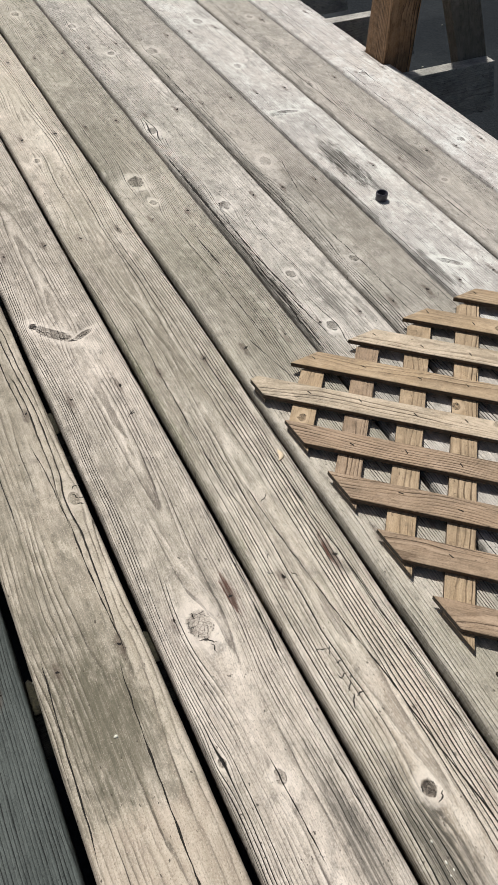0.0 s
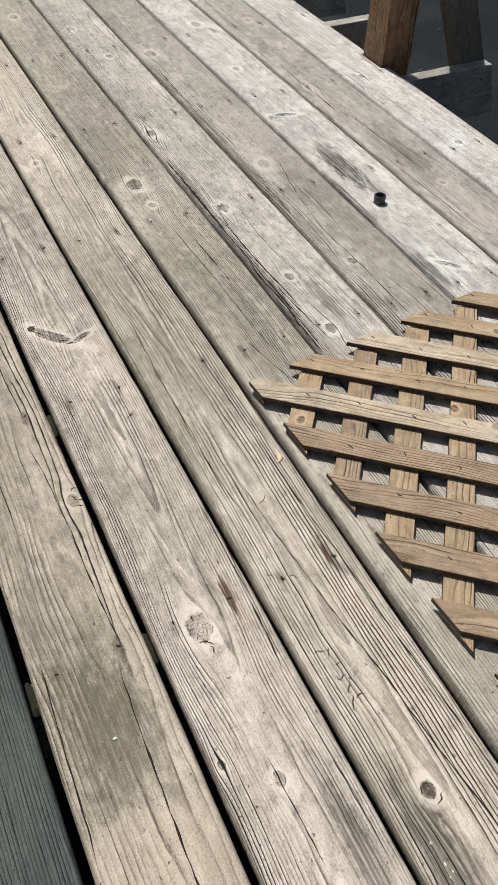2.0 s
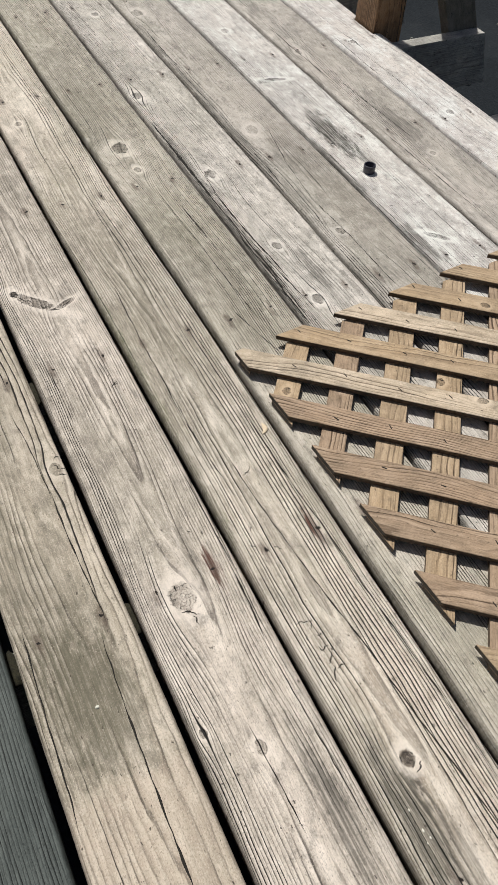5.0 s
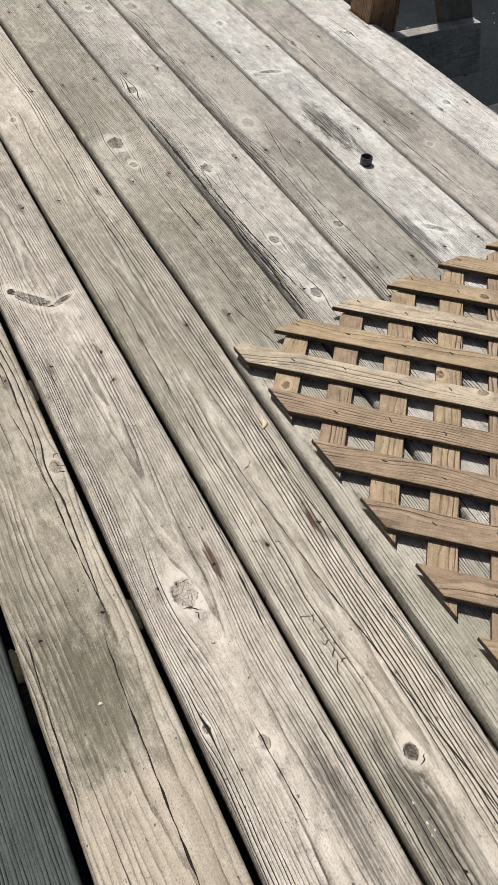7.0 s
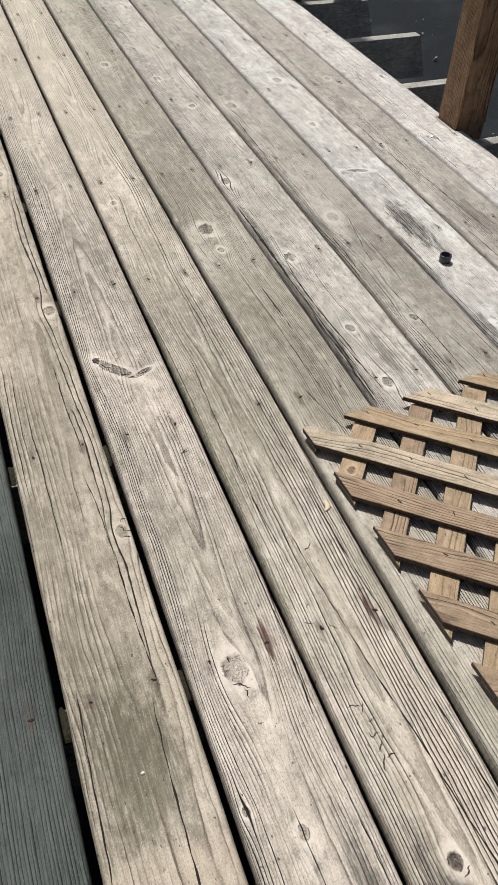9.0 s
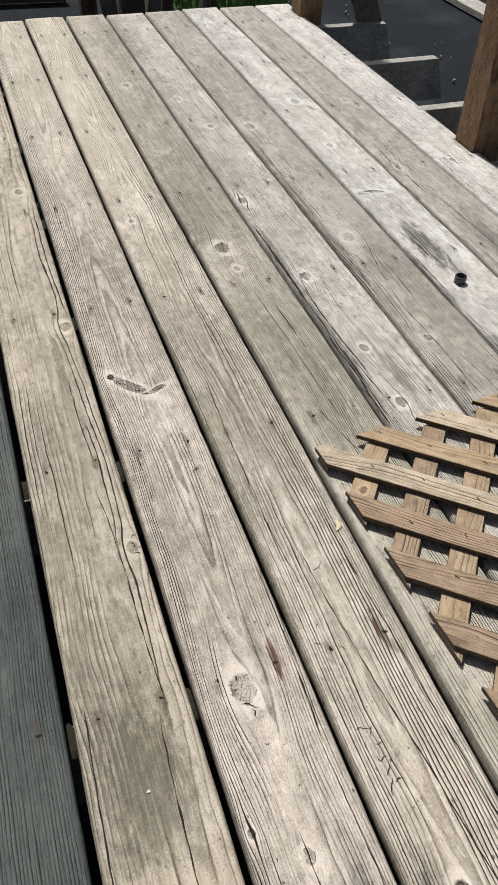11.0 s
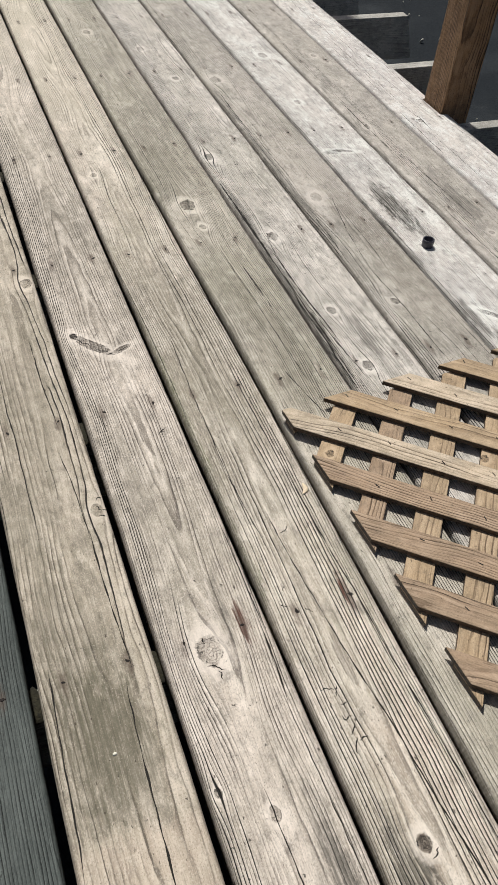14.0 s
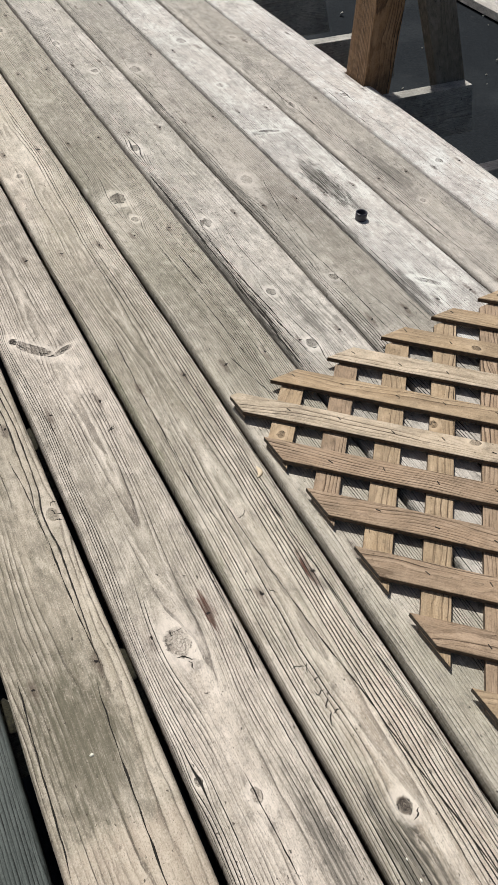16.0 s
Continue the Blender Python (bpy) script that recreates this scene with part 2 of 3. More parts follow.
        colour = g.mix(g.mul(g.step(d, 1.05, 0.2), 0.62), colour, (0.085, 0.056, 0.040))
    pit = g.step(g.noise(g.xyz(g.mul(x, 230.0), g.mul(y, 130.0), g.add(off, 51.0)), 1.0, 2, 0.5), 0.69, 0.75)
    colour = g.mix(g.mul(pit, min(1.0, 0.9 * mottle)), colour, tuple(0.35 * v for v in line))
    smudge = g.step(g.noise(g.xyz(g.mul(gx, 85.0), g.mul(y, 44.0), g.add(off, 61.0)), 1.0, 4, 0.6), 0.66, 0.78)
    colour = g.mix(g.mul(smudge, 0.7 * mottle), colour, tuple(0.55 * v for v in line))
    if knots:
        colour = g.mix(g.mul(halo, 0.55), colour, bright)
        colour = g.mix(disc, colour, (0.050, 0.037, 0.028))
        colour = g.mix(rim, colour, (0.018, 0.014, 0.011))
    colour = g.mix(check, colour, (0.010, 0.008, 0.006))
    height = g.sub(g.add(g.mul(late, 0.30 * contrast), g.mul(fibre, 0.35)), g.add(g.mul(check, 2.4), g.mul(edge, 0.75)))
    if knots:
        height = g.sub(height, g.add(g.mul(disc, 0.5), rim))
    height = g.add(height, g.add(g.mul(blotch, 0.7), g.add(g.mul(streak, 0.3), g.mul(fine, 0.35))))
    rough = g.step(big, 0.3, 0.7, 0.62, 0.8)
    return g.done(colour, rough, g.bump(height, 1.0, 0.0016), specular=sheen)


def seed_x(seed):
    """The middle of the deck board with that seed."""
    return 0.1445 * (seed - 3) + 0.07225


# ---- materials of the small things ----
def plain(name, base, other, scale, rough, metal=0.0, bump=0.3, distance=0.001):
    g = Graph(name)
    p = g.n.new("ShaderNodeNewGeometry").outputs["Position"]
    a, b = g.noise(p, scale, 4, 0.6), g.noise(p, scale * 0.13, 3)
    col = g.mix(g.step(a, 0.35, 0.68), base, other)
    col = g.mix(g.mul(g.step(b, 0.4, 0.7), 0.35), col, tuple(0.6 * v for v in base))
    return g.done(col, g.step(a, 0.3, 0.7, rough - 0.08, min(1.0, rough + 0.1)), g.bump(a, bump, distance), metal)


M_NAIL = plain("rusted steel", (0.008, 0.006, 0.005), (0.022, 0.013, 0.009), 900, 0.85, 0.1)
M_STAPLE = plain("dark staple wire", (0.03, 0.028, 0.026), (0.07, 0.055, 0.04), 900, 0.5, 0.8)
M_PIPE = plain("black plastic pipe", (0.026, 0.025, 0.036), (0.048, 0.046, 0.062), 300, 0.36)
M_LEAF = plain("dry leaf", (0.78, 0.62, 0.42), (0.82, 0.70, 0.52), 500, 0.7)
M_SPECK = plain("bird dropping chip", (0.62, 0.60, 0.48), (0.75, 0.74, 0.66), 600, 0.8)
M_STONE = plain("pale pebble", (0.30, 0.29, 0.25), (0.46, 0.44, 0.38), 120, 0.8)
M_SOIL = plain("moss on the joist", (0.028, 0.024, 0.010), (0.012, 0.011, 0.007), 260, 0.95, bump=0.8, distance=0.004)


def ground_material():
    g = Graph("dark paving")
    p = g.n.new("ShaderNodeNewGeometry").outputs["Position"]
    a, b, c = g.noise(p, 95, 4, 0.65), g.noise(p, 2.1, 4, 0.6), g.noise(p, 24, 3)
    col = g.mix(g.step(a, 0.35, 0.7), (0.0055, 0.0078, 0.0105), (0.0125, 0.0165, 0.021))
    col = g.mix(g.mul(g.step(b, 0.46, 0.72), 0.6), col, (0.034, 0.039, 0.043))
    col = g.mix(g.mul(g.step(c, 0.66, 0.74), 0.35), col, (0.05, 0.05, 0.049))
    return g.done(col, 0.9, g.bump(a, 0.7, 0.006), specular=0.2)


def grass_material():
    g = Graph("grass")
    p = g.n.new("ShaderNodeNewGeometry").outputs["Position"]
    a = g.noise(p, 30, 3)
    return g.done(g.mix(g.step(a, 0.35, 0.65), (0.035, 0.085, 0.015), (0.07, 0.15, 0.03)), 0.7)


# ---- mesh helpers ----
def mesh_object(name, bm, material, parent=None, smooth=False):
    me = bpy.data.meshes.new(name)
    bm.normal_update()
    bm.to_mesh(me)
    bm.free()
    if material:
        me.materials.append(material)
    if smooth:
        for p in me.polygons:
            p.use_smooth = True
    ob = new(name, me)
    ob.parent = parent
    return ob


def part(name, bm, material, parent, label="", smooth=False):
    ob = mesh_object(name, bm, material, parent, smooth)
    return tagged(ob, label) if label else ob


def empty(name, place=(0, 0, 0)):
    ob = new(name)
    ob.location = place
    ob.empty_display_size = 0.05
    return ob


def timber(size, bevel=0.003, cuts=0, warp=0.0, seed=0):
    """A sawn timber, centred, with eased edges and a little warp along its length (y)."""
    rng = random.Random(seed)
    bm = bmesh.new()
    bmesh.ops.create_cube(bm, size=1.0)
    bmesh.ops.scale(bm, vec=size, verts=bm.verts)
    if cuts:
        long = [e for e in bm.edges if abs((e.verts[0].co - e.verts[1].co).y) > size[1] * 0.9]
        bmesh.ops.subdivide_edges(bm, edges=long, cuts=cuts, use_grid_fill=True)
    edges = [e for e in bm.edges if e.is_manifold and e.calc_face_angle(0) > 0.5]
    bmesh.ops.bevel(bm, geom=edges, offset=bevel, segments=2, affect="EDGES", profile=0.6)
    if warp:
        p = rng.random() * 50
        for v in bm.verts:
            v.co.x += warp * noise.noise((p, v.co.y * 2.2, 0))
            v.co.z += warp * noise.noise((p + 9, v.co.y * 2.2, 0))
    return bm


# ---- the deck ----
PITCH, DECK_T = 0.1445, 0.032
DECK_NEAR, DECK_FAR = -1.70, 2.622
EDGE = 1.300
JOIST = 0.4064
GAPS = {-2: 0.008, -1: 0.008, 0: 0.013, 1: 0.0086, 2: 0.0078, 3: 0.0078, 4: 0.0066, 5: 0.0064, 6: 0.0060, 7: 0.0056, 8: 0.0054, 9: 0.0}
POST = 0.089
POST_X, POST_YS = 1.279, (1.2375, 2.459)

KNOTS = {
    0: ((0.127, 0.229, 0.008, 0.22), (0.125, 0.765, 0.010, 0.6), (0.110, 1.322, 0.010, 0.5)),
    1: ((0.198, 0.568, 0.0075, 0.88, 5.2, -49.0), (0.174, 0.598, 0.0060, 1.0), (0.243, 0.545, 0.0042, 0.95, 4.8, 24.0), (0.205, -0.016, 0.0150, 0.62), (0.161, -0.172, 0.0040, 0.95),
        (0.210, -0.212, 0.0060, 0.50)),
    2: ((0.344, -0.289, 0.0080, 1.0), (0.330, 1.120, 0.007, 0.4)),
    3: ((0.490, 0.956, 0.0155, 0.85), (0.495, 0.868, 0.007, 0.75), (0.428, 1.014, 0.008, 0.8), (0.50, 1.93, 0.011, 0.6)),
    4: ((0.601, 1.143, 0.011, 0.8), (0.620, 0.800, 0.011, 0.8), (0.632, 0.547, 0.008, 0.65), (0.629, 0.392, 0.0095, 0.75), (0.618, 1.784, 0.010, 0.4), (0.656, 1.574, 0.009, 0.4)),
    5: ((0.760, 1.550, 0.014, 0.45), (0.773, 0.923, 0.013, 0.22), (0.762, 0.542, 0.0075, 0.7), (0.84, 2.28, 0.013, 0.3)),
    6: ((0.950, 1.685, 0.013, 0.4), (0.927, 1.376, 0.009, 0.5), (0.925, 1.104, 0.0050, 0.75, 5.0, -16.0), (0.920, 0.457, 0.0048, 0.85, 5.0, -46.0)),
    7: ((1.045, 1.208, 0.008, 0.8), (1.10, 1.66, 0.008, 0.5), (1.083, 0.70, 0.006, 0.5)),
    8: ((1.203, 1.210, 0.0075, 0.9), (1.222, 0.83, 0.008, 0.7)),
}
RUST, MOULD = (0.085, 0.028, 0.015), (0.112, 0.100, 0.066)
STAINS = {
    0: ((0.070, -0.085, 0.055, 0.090, 0.72, MOULD), (0.050, 0.060, 0.050, 0.13, 0.42, MOULD), (0.072, 0.50, 0.055, 0.32, 0.36, MOULD), (0.03, 0.20, 0.03, 0.16, 0.38, MOULD)),
    1: ((0.252, -0.31, 0.016, 0.11, 0.68), (0.235, 0.03, 0.012, 0.05, 0.35), (0.256, 0.006, 0.0085, 0.034, 1.0, RUST), (0.215, 0.85, 0.05, 0.30, 0.30, MOULD)),
    2: ((0.319, -0.345, 0.020, 0.10, 0.78), (0.340, -0.40, 0.02, 0.09, 0.5), (0.398, 0.008, 0.0065, 0.030, 1.0, RUST), (0.36, 0.55, 0.055, 0.35, 0.35, MOULD)),
    3: ((0.50, 0.50, 0.05, 0.20, 0.38, MOULD), (0.48, 1.15, 0.05, 0.28, 0.40, MOULD)),
    4: ((0.588, 0.58, 0.011, 0.22, 0.8), (0.660, 0.46, 0.014, 0.06, 0.5), (0.592, 0.90, 0.010, 0.14, 0.6)),
    5: ((0.735, 1.05, 0.010, 0.45, 0.6), (0.80, 0.80, 0.05, 0.12, 0.2)),
    6: ((0.924, 0.850, 0.030, 0.115, 1.0), (0.938, 0.745, 0.014, 0.045, 0.7), (0.882, 0.46, 0.010, 0.08, 0.75), (0.873, 0.75, 0.008, 0.14, 0.7), (0.905, 1.105, 0.028, 0.012, 0.8)),
    7: ((1.085, 0.83, 0.028, 0.10, 0.62), (1.03, 1.2, 0.01, 0.05, 0.5)),
}
FILMS = {
    0: ((0.07, 0.09, -0.178, -0.90, 0.45, (0.54, 0.425, 0.335)), (0.062, 0.060, -0.172, 0.16, 0.74, MOULD), (0.07, 0.08, 0.16, 0.75, 0.26, MOULD), (0.07, 0.09, 0.783, 1.50, 0.34, (0.21, 0.18, 0.135))),
    1: ((0.217, 0.09, 0.62, 1.60, 0.24, MOULD), (0.205, 0.06, 0.10, 0.52, 0.24, MOULD), (0.217, 0.09, 2.80, 1.05, 0.42, (0.60, 0.53, 0.42))),
    2: ((0.36, 0.09, 0.14, 0.95, 0.36, MOULD), (0.291, 0.011, 0.02, 0.90, 0.70, (0.085, 0.100, 0.032)), (0.37, 0.05, -0.155, -0.60, 0.34, (0.47, 0.365, 0.27)), (0.36, 0.09, 2.80, 0.95, 0.50, (0.64, 0.57, 0.45))),
    3: ((0.505, 0.09, 0.30, 0.95, 0.34, MOULD), (0.505, 0.09, 0.98, 2.0, 0.30, MOULD)),
    5: ((0.835, 0.060, 0.930, 0.25, 0.52, (0.20, 0.172, 0.135)),),
    7: ((1.07, 0.045, 0.70, 1.0, 0.40, (0.22, 0.20, 0.175)),),
}
# the boldest splits: from x, y to x, y and, where it gapes, how much wider
SPLITS = {
    0: ((0.10, 0.345, 0.11, 0.189), (0.11, 0.189, 0.111, 0.0, 1.3), (0.102, -0.024, 0.097, -0.101), (0.097, -0.101, 0.094, -0.30, 1.4), (0.021, 0.015, 0.018, -0.082), (0.018, -0.082, 0.012, -0.20, 1.4), (0.101, 0.60, 0.108, 0.402)),
    1: ((0.174, 0.407, 0.175, 0.30), (0.279, 0.15, 0.278, 0.001), (0.276, 0.001, 0.27, -0.102), (0.268, -0.11, 0.273, -0.32), (0.208, -0.187, 0.211, -0.30)),
    2: ((0.329, 0.55, 0.322, 0.408), (0.322, 0.408, 0.32, 0.25), (0.319, 0.231, 0.326, 0.097), (0.346, 0.15, 0.355, -0.004), (0.355, -0.004, 0.394, -0.40), (0.402, 0.22, 0.420, -0.34)),
    3: ((0.502, 0.775, 0.509, 0.56), (0.509, 0.56, 0.512, 0.40), (0.486, 0.422, 0.508, 0.309), (0.525, 0.72, 0.53, 0.58)),
    4: ((0.5868, 1.02, 0.5880, 0.70, 2.0), (0.5880, 0.73, 0.5940, 0.44, 2.4), (0.5862, 0.62, 0.5870, 0.34, 2.0), (0.597, 0.76, 0.607, 0.47, 1.6), (0.588, 0.98, 0.590, 0.752), (0.592, 0.64, 0.600, 0.53), (0.598, 0.537, 0.611, 0.37), (0.590, 0.522, 0.590, 0.36), (0.606, 0.793, 0.598, 0.65)),
    5: ((0.806, 0.908, 0.78, 0.784), (0.78, 0.784, 0.766, 0.656), (0.766, 0.656, 0.774, 0.361), (0.737, 0.85, 0.732, 0.69), (0.742, 1.462, 0.739, 1.24)),
    6: ((0.876, 0.60, 0.876, 0.43), (0.878, 0.80, 0.876, 0.66)),
    7: ((1.042, 1.353, 1.046, 1.015), (1.033, 0.80, 1.044, 0.50), (1.064, 1.052, 1.078, 0.749)),
    8: ((1.172, 1.26, 1.170, 1.04),),
}
# where the fine checks lie thickest: x and half width
DENSE = {0: (0.105, 0.03), 1: (0.165, 0.025), 2: (0.395, 0.045), 3: (0.54, 0.04), 4: (0.60, 0.025), 5: (0.745, 0.025), 7: (1.05, 0.03)}
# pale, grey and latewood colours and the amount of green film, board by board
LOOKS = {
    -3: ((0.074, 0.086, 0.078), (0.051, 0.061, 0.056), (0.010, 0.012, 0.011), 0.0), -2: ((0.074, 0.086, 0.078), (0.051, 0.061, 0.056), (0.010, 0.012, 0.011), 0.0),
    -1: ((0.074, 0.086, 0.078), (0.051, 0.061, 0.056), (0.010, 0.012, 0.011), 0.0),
    0: ((0.508, 0.430, 0.340), (0.378, 0.330, 0.258), (0.185, 0.140, 0.098), 0.15),
    1: ((0.562, 0.484, 0.408), (0.427, 0.376, 0.315), (0.172, 0.134, 0.108), 0.22),
    2: ((0.596, 0.508, 0.424), (0.465, 0.407, 0.333), (0.189, 0.150, 0.119), 0.34),
    3: ((0.492, 0.438, 0.362), (0.392, 0.358, 0.290), (0.180, 0.151, 0.120), 0.26),
    4: ((0.548, 0.497, 0.442), (0.428, 0.396, 0.350), (0.182, 0.160, 0.137), 0.20),
    5: ((0.436, 0.390, 0.342), (0.358, 0.330, 0.288), (0.202, 0.175, 0.148), 0.16),
    6: ((0.616, 0.562, 0.516), (0.510, 0.473, 0.443), (0.255, 0.226, 0.205), 0.05),
    7: ((0.458, 0.410, 0.359), (0.398, 0.365, 0.323), (0.213, 0.185, 0.158), 0.10),
    8: ((0.643, 0.583, 0.531), (0.568, 0.519, 0.487), (0.289, 0.254, 0.229), 0.0),
}
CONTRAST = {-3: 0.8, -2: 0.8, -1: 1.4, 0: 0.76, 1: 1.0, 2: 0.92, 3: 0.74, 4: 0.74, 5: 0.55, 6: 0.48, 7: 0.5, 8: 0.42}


def board_mesh(x0, x1, y0, y1, seed, notches=()):
    """A deck board from y0 to y1 with rounded upper edges, slight cupping and uneven sides; notches: y ranges cut back to POST_X - 2 mm."""
    w, r = x1 - x0, 0.0052
    prof = [(x0, -DECK_T), (x0, -r * 2.9)]
    for k in range(1, 5):
        a = math.pi / 2 * k / 4
        prof.append((x0 + r * (1 - math.cos(a)), -r * 2.3 * (1 - math.sin(a))))
    prof += [(x0 + w * f, 0.0) for f in (0.15, 0.32, 0.5, 0.68, 0.85)]
    for k in range(4, 0, -1):
        a = math.pi / 2 * k / 4
        prof.append((x1 - r * (1 - math.cos(a)), -r * 1.4 * (1 - math.sin(a))))
    prof += [(x1, -r * 2.2), (x1, -DECK_T)]
    steps = 150
    ys = [y0 + (y1 - y0) * k / steps for k in range(steps + 1)]
    for a, b in notches:
        ys += [a - 0.002, a, b, b + 0.002]
    ys = sorted(ys)
    rng = random.Random(seed)
    p, cup = rng.random() * 90, rng.uniform(-0.0012, 0.0016)
    bm = bmesh.new()
    rows = []
    for y in ys:
        limit = 9.0
        for a, b in notches:
            if a <= y <= b:
                limit = POST_X - 0.003
        lift = 0.0012 * noise.noise((p, y * 0.9, 3)) if seed >= 0 else 0
        row = []
        for x, z in prof:
            f = (x - x0) / w * 2 - 1
            side = 0.0011 * noise.noise((p + (5 if f > 0 else 0), y * 5.5, 1)) + 0.0006 * noise.noise((p + (5 if f > 0 else 0), y * 31, 1))
            xx = min(x + side * f * f * f, limit)
            zz = z + (lift + cup * f * f + 0.0004 * noise.noise((x * 60, y * 9, p)) if z > -DECK_T * 0.9 else 0)
            row.append(bm.verts.new((xx, y, zz)))
        rows.append(row)
    m = len(prof)
    for a, b in zip(rows, rows[1:]):
        for k in range(m - 1):
            bm.faces.new((a[k], a[k + 1], b[k + 1], b[k]))
        bm.faces.new((a[m - 1], a[0], b[0], b[m - 1]))
    bm.faces.new(rows[0][::-1])
    bm.faces.new(rows[-1])
    bmesh.ops.recalc_face_normals(bm, faces=bm.faces)
    return bm


deck = tagged(empty("deck"), "weathered wooden deck of long grey-brown boards nailed to joists", "deck", kind="structure")
M_JOIST = wood("joist timber", 77, (0.44, 0.415, 0.375), (0.35, 0.335, 0.305), (0.20, 0.165, 0.125), 0.1, turn=True, cracks=0.2, rings=0.006, contrast=0.55)

boards = {}
RINGS = {-3: 0.0036, -2: 0.0036, -1: 0.0036, 0: 0.0058, 1: 0.0031, 2: 0.0036, 3: 0.0035, 4: 0.0034, 5: 0.0036, 6: 0.0036, 7: 0.0032, 8: 0.0038}
HEARTS = {-3: 0.12, -2: -0.10, -1: -0.11, 0: 0.025, 1: 0.004, 2: -0.004, 3: -0.085, 4: 0.05, 5: -0.02, 6: 0.045, 7: -0.06, 8: 0.03}
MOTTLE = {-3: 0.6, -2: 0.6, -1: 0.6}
LEFT = {0: 0.0050}
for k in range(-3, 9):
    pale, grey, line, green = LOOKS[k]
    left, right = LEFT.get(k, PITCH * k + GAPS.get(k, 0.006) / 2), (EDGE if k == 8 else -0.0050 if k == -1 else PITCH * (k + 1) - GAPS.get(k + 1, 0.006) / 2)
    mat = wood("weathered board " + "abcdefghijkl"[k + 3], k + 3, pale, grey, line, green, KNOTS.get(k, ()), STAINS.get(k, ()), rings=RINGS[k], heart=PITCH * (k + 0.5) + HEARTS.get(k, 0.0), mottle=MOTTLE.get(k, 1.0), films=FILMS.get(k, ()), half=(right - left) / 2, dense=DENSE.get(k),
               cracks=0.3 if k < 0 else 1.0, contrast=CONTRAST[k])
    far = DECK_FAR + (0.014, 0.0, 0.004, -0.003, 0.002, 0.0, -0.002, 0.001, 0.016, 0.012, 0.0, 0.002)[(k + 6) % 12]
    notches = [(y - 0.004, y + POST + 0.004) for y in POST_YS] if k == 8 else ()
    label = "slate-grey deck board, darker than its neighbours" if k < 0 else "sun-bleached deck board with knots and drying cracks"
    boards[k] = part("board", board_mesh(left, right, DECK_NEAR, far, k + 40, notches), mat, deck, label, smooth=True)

# joists run across under the boards and stick out past the edge
for j in range(-4, 7):
    y = JOIST * j
    near_end = 1.625 if j >= 1 else 1.60
    bm = timber((0.038, near_end + 0.425, 0.140), 0.002, cuts=8, warp=0.002, seed=300 + j)
    for v in bm.verts:
        if v.co.y < -(near_end + 0.425) / 2 + 0.02:
            v.co.y -= 0.045 * (0.07 - v.co.z) / 0.14
    o = part("joist", bm, M_JOIST, deck, "grey sawn joist reaching out past the deck edge")
    o.matrix_basis = pose((near_end - 0.425) / 2, y, -DECK_T - 0.0712, 0, 0, 90)
# leaf mould caught on the joists in the wide gaps
rng = random.Random(4)
for j in range(-1, 7):
    for k in range(0, 4):
        bm = bmesh.new()
        bmesh.ops.create_icosphere(bm, subdivisions=2, radius=1.0)
        p = rng.random() * 50
        for v in bm.verts:
            q = 1 + 0.35 * noise.noise(v.co * 2.2 + Vector((p, 0, 0)))
            v.co = Vector((v.co.x * 0.011 * q, v.co.y * 0.024 * q, v.co.z * 0.005 * q))
        o = part("leaf_mould", bm, M_SOIL, deck, "dark mossy leaf mould in a gap", smooth=True)
        o.location = (PITCH * k, JOIST * j + rng.uniform(-0.004, 0.004), -DECK_T - 0.0025)
for bx in (-0.15, 0.95):
    bm = timber((0.089, 4.25, 0.14), 0.003, seed=5)
    o = part("beam", bm, M_JOIST, deck, "grey beam under the joists")
    o.matrix_basis = pose(bx, 0.45, -DECK_T - 0.142 - 0.0705)
    for by in (-1.55, 0.45, 2.45):
        bm = timber((0.089, 0.32, 0.089), 0.003, seed=6)
        o = part("support_post", bm, M_JOIST, deck, "short post between beam and ground")
        o.matrix_basis = pose(bx, by, -0.395, 90, 0, 0)

TREES = {}
for k, board in boards.items():
    TREES[k] = BVHTree.FromPolygons([v.co for v in board.data.vertices], [p.vertices for p in board.data.polygons])


def height_at(x, y):
    """The top of the deck boards at x, y."""
    hit = TREES[max(-3, min(8, math.floor(x / PITCH)))].ray_cast(Vector((x, y, 0.1)), Vector((0, 0, -1)))[0]
    return hit.z if hit else 0.0


# nail heads, two to a board on each joist
nail_bm = bmesh.new()
bmesh.ops.create_cone(nail_bm, cap_ends=True, segments=11, radius1=0.0021, radius2=0.0016, depth=0.0014)
for v in nail_bm.verts:
    q = 1 + 0.9 * noise.noise(Vector((v.co.x, v.co.y, 0)) * 900)
    v.co.x, v.co.y = v.co.x * q, v.co.y * q
nail_me = bpy.data.meshes.new("nail")
nail_bm.to_mesh(nail_me)
nail_bm.free()
nail_me.materials.append(M_NAIL)
rng = random.Random(12)
for k, board in boards.items():
    for j in range(-1, 8):
        for f in (0.036, 0.111):
            y = JOIST * j if j < 7 else DECK_FAR - 0.03
            o = new("nail", nail_me)
            o.parent = board
            s = rng.uniform(0.9, 1.45)
            nx, ny = PITCH * k + f + rng.uniform(-0.003, 0.003), y + rng.uniform(-0.004, 0.004)
            o.matrix_basis = Matrix.LocRotScale((nx, ny, height_at(nx, ny) - 0.0002), Euler((rng.uniform(-0.2, 0.2), rng.uniform(-0.2, 0.2), rng.random() * 6)), (s, s * 1.3, 1))

M_CRACK = plain("open crack", (0.010, 0.008, 0.006), (0.018, 0.014, 0.010), 400, 0.95)


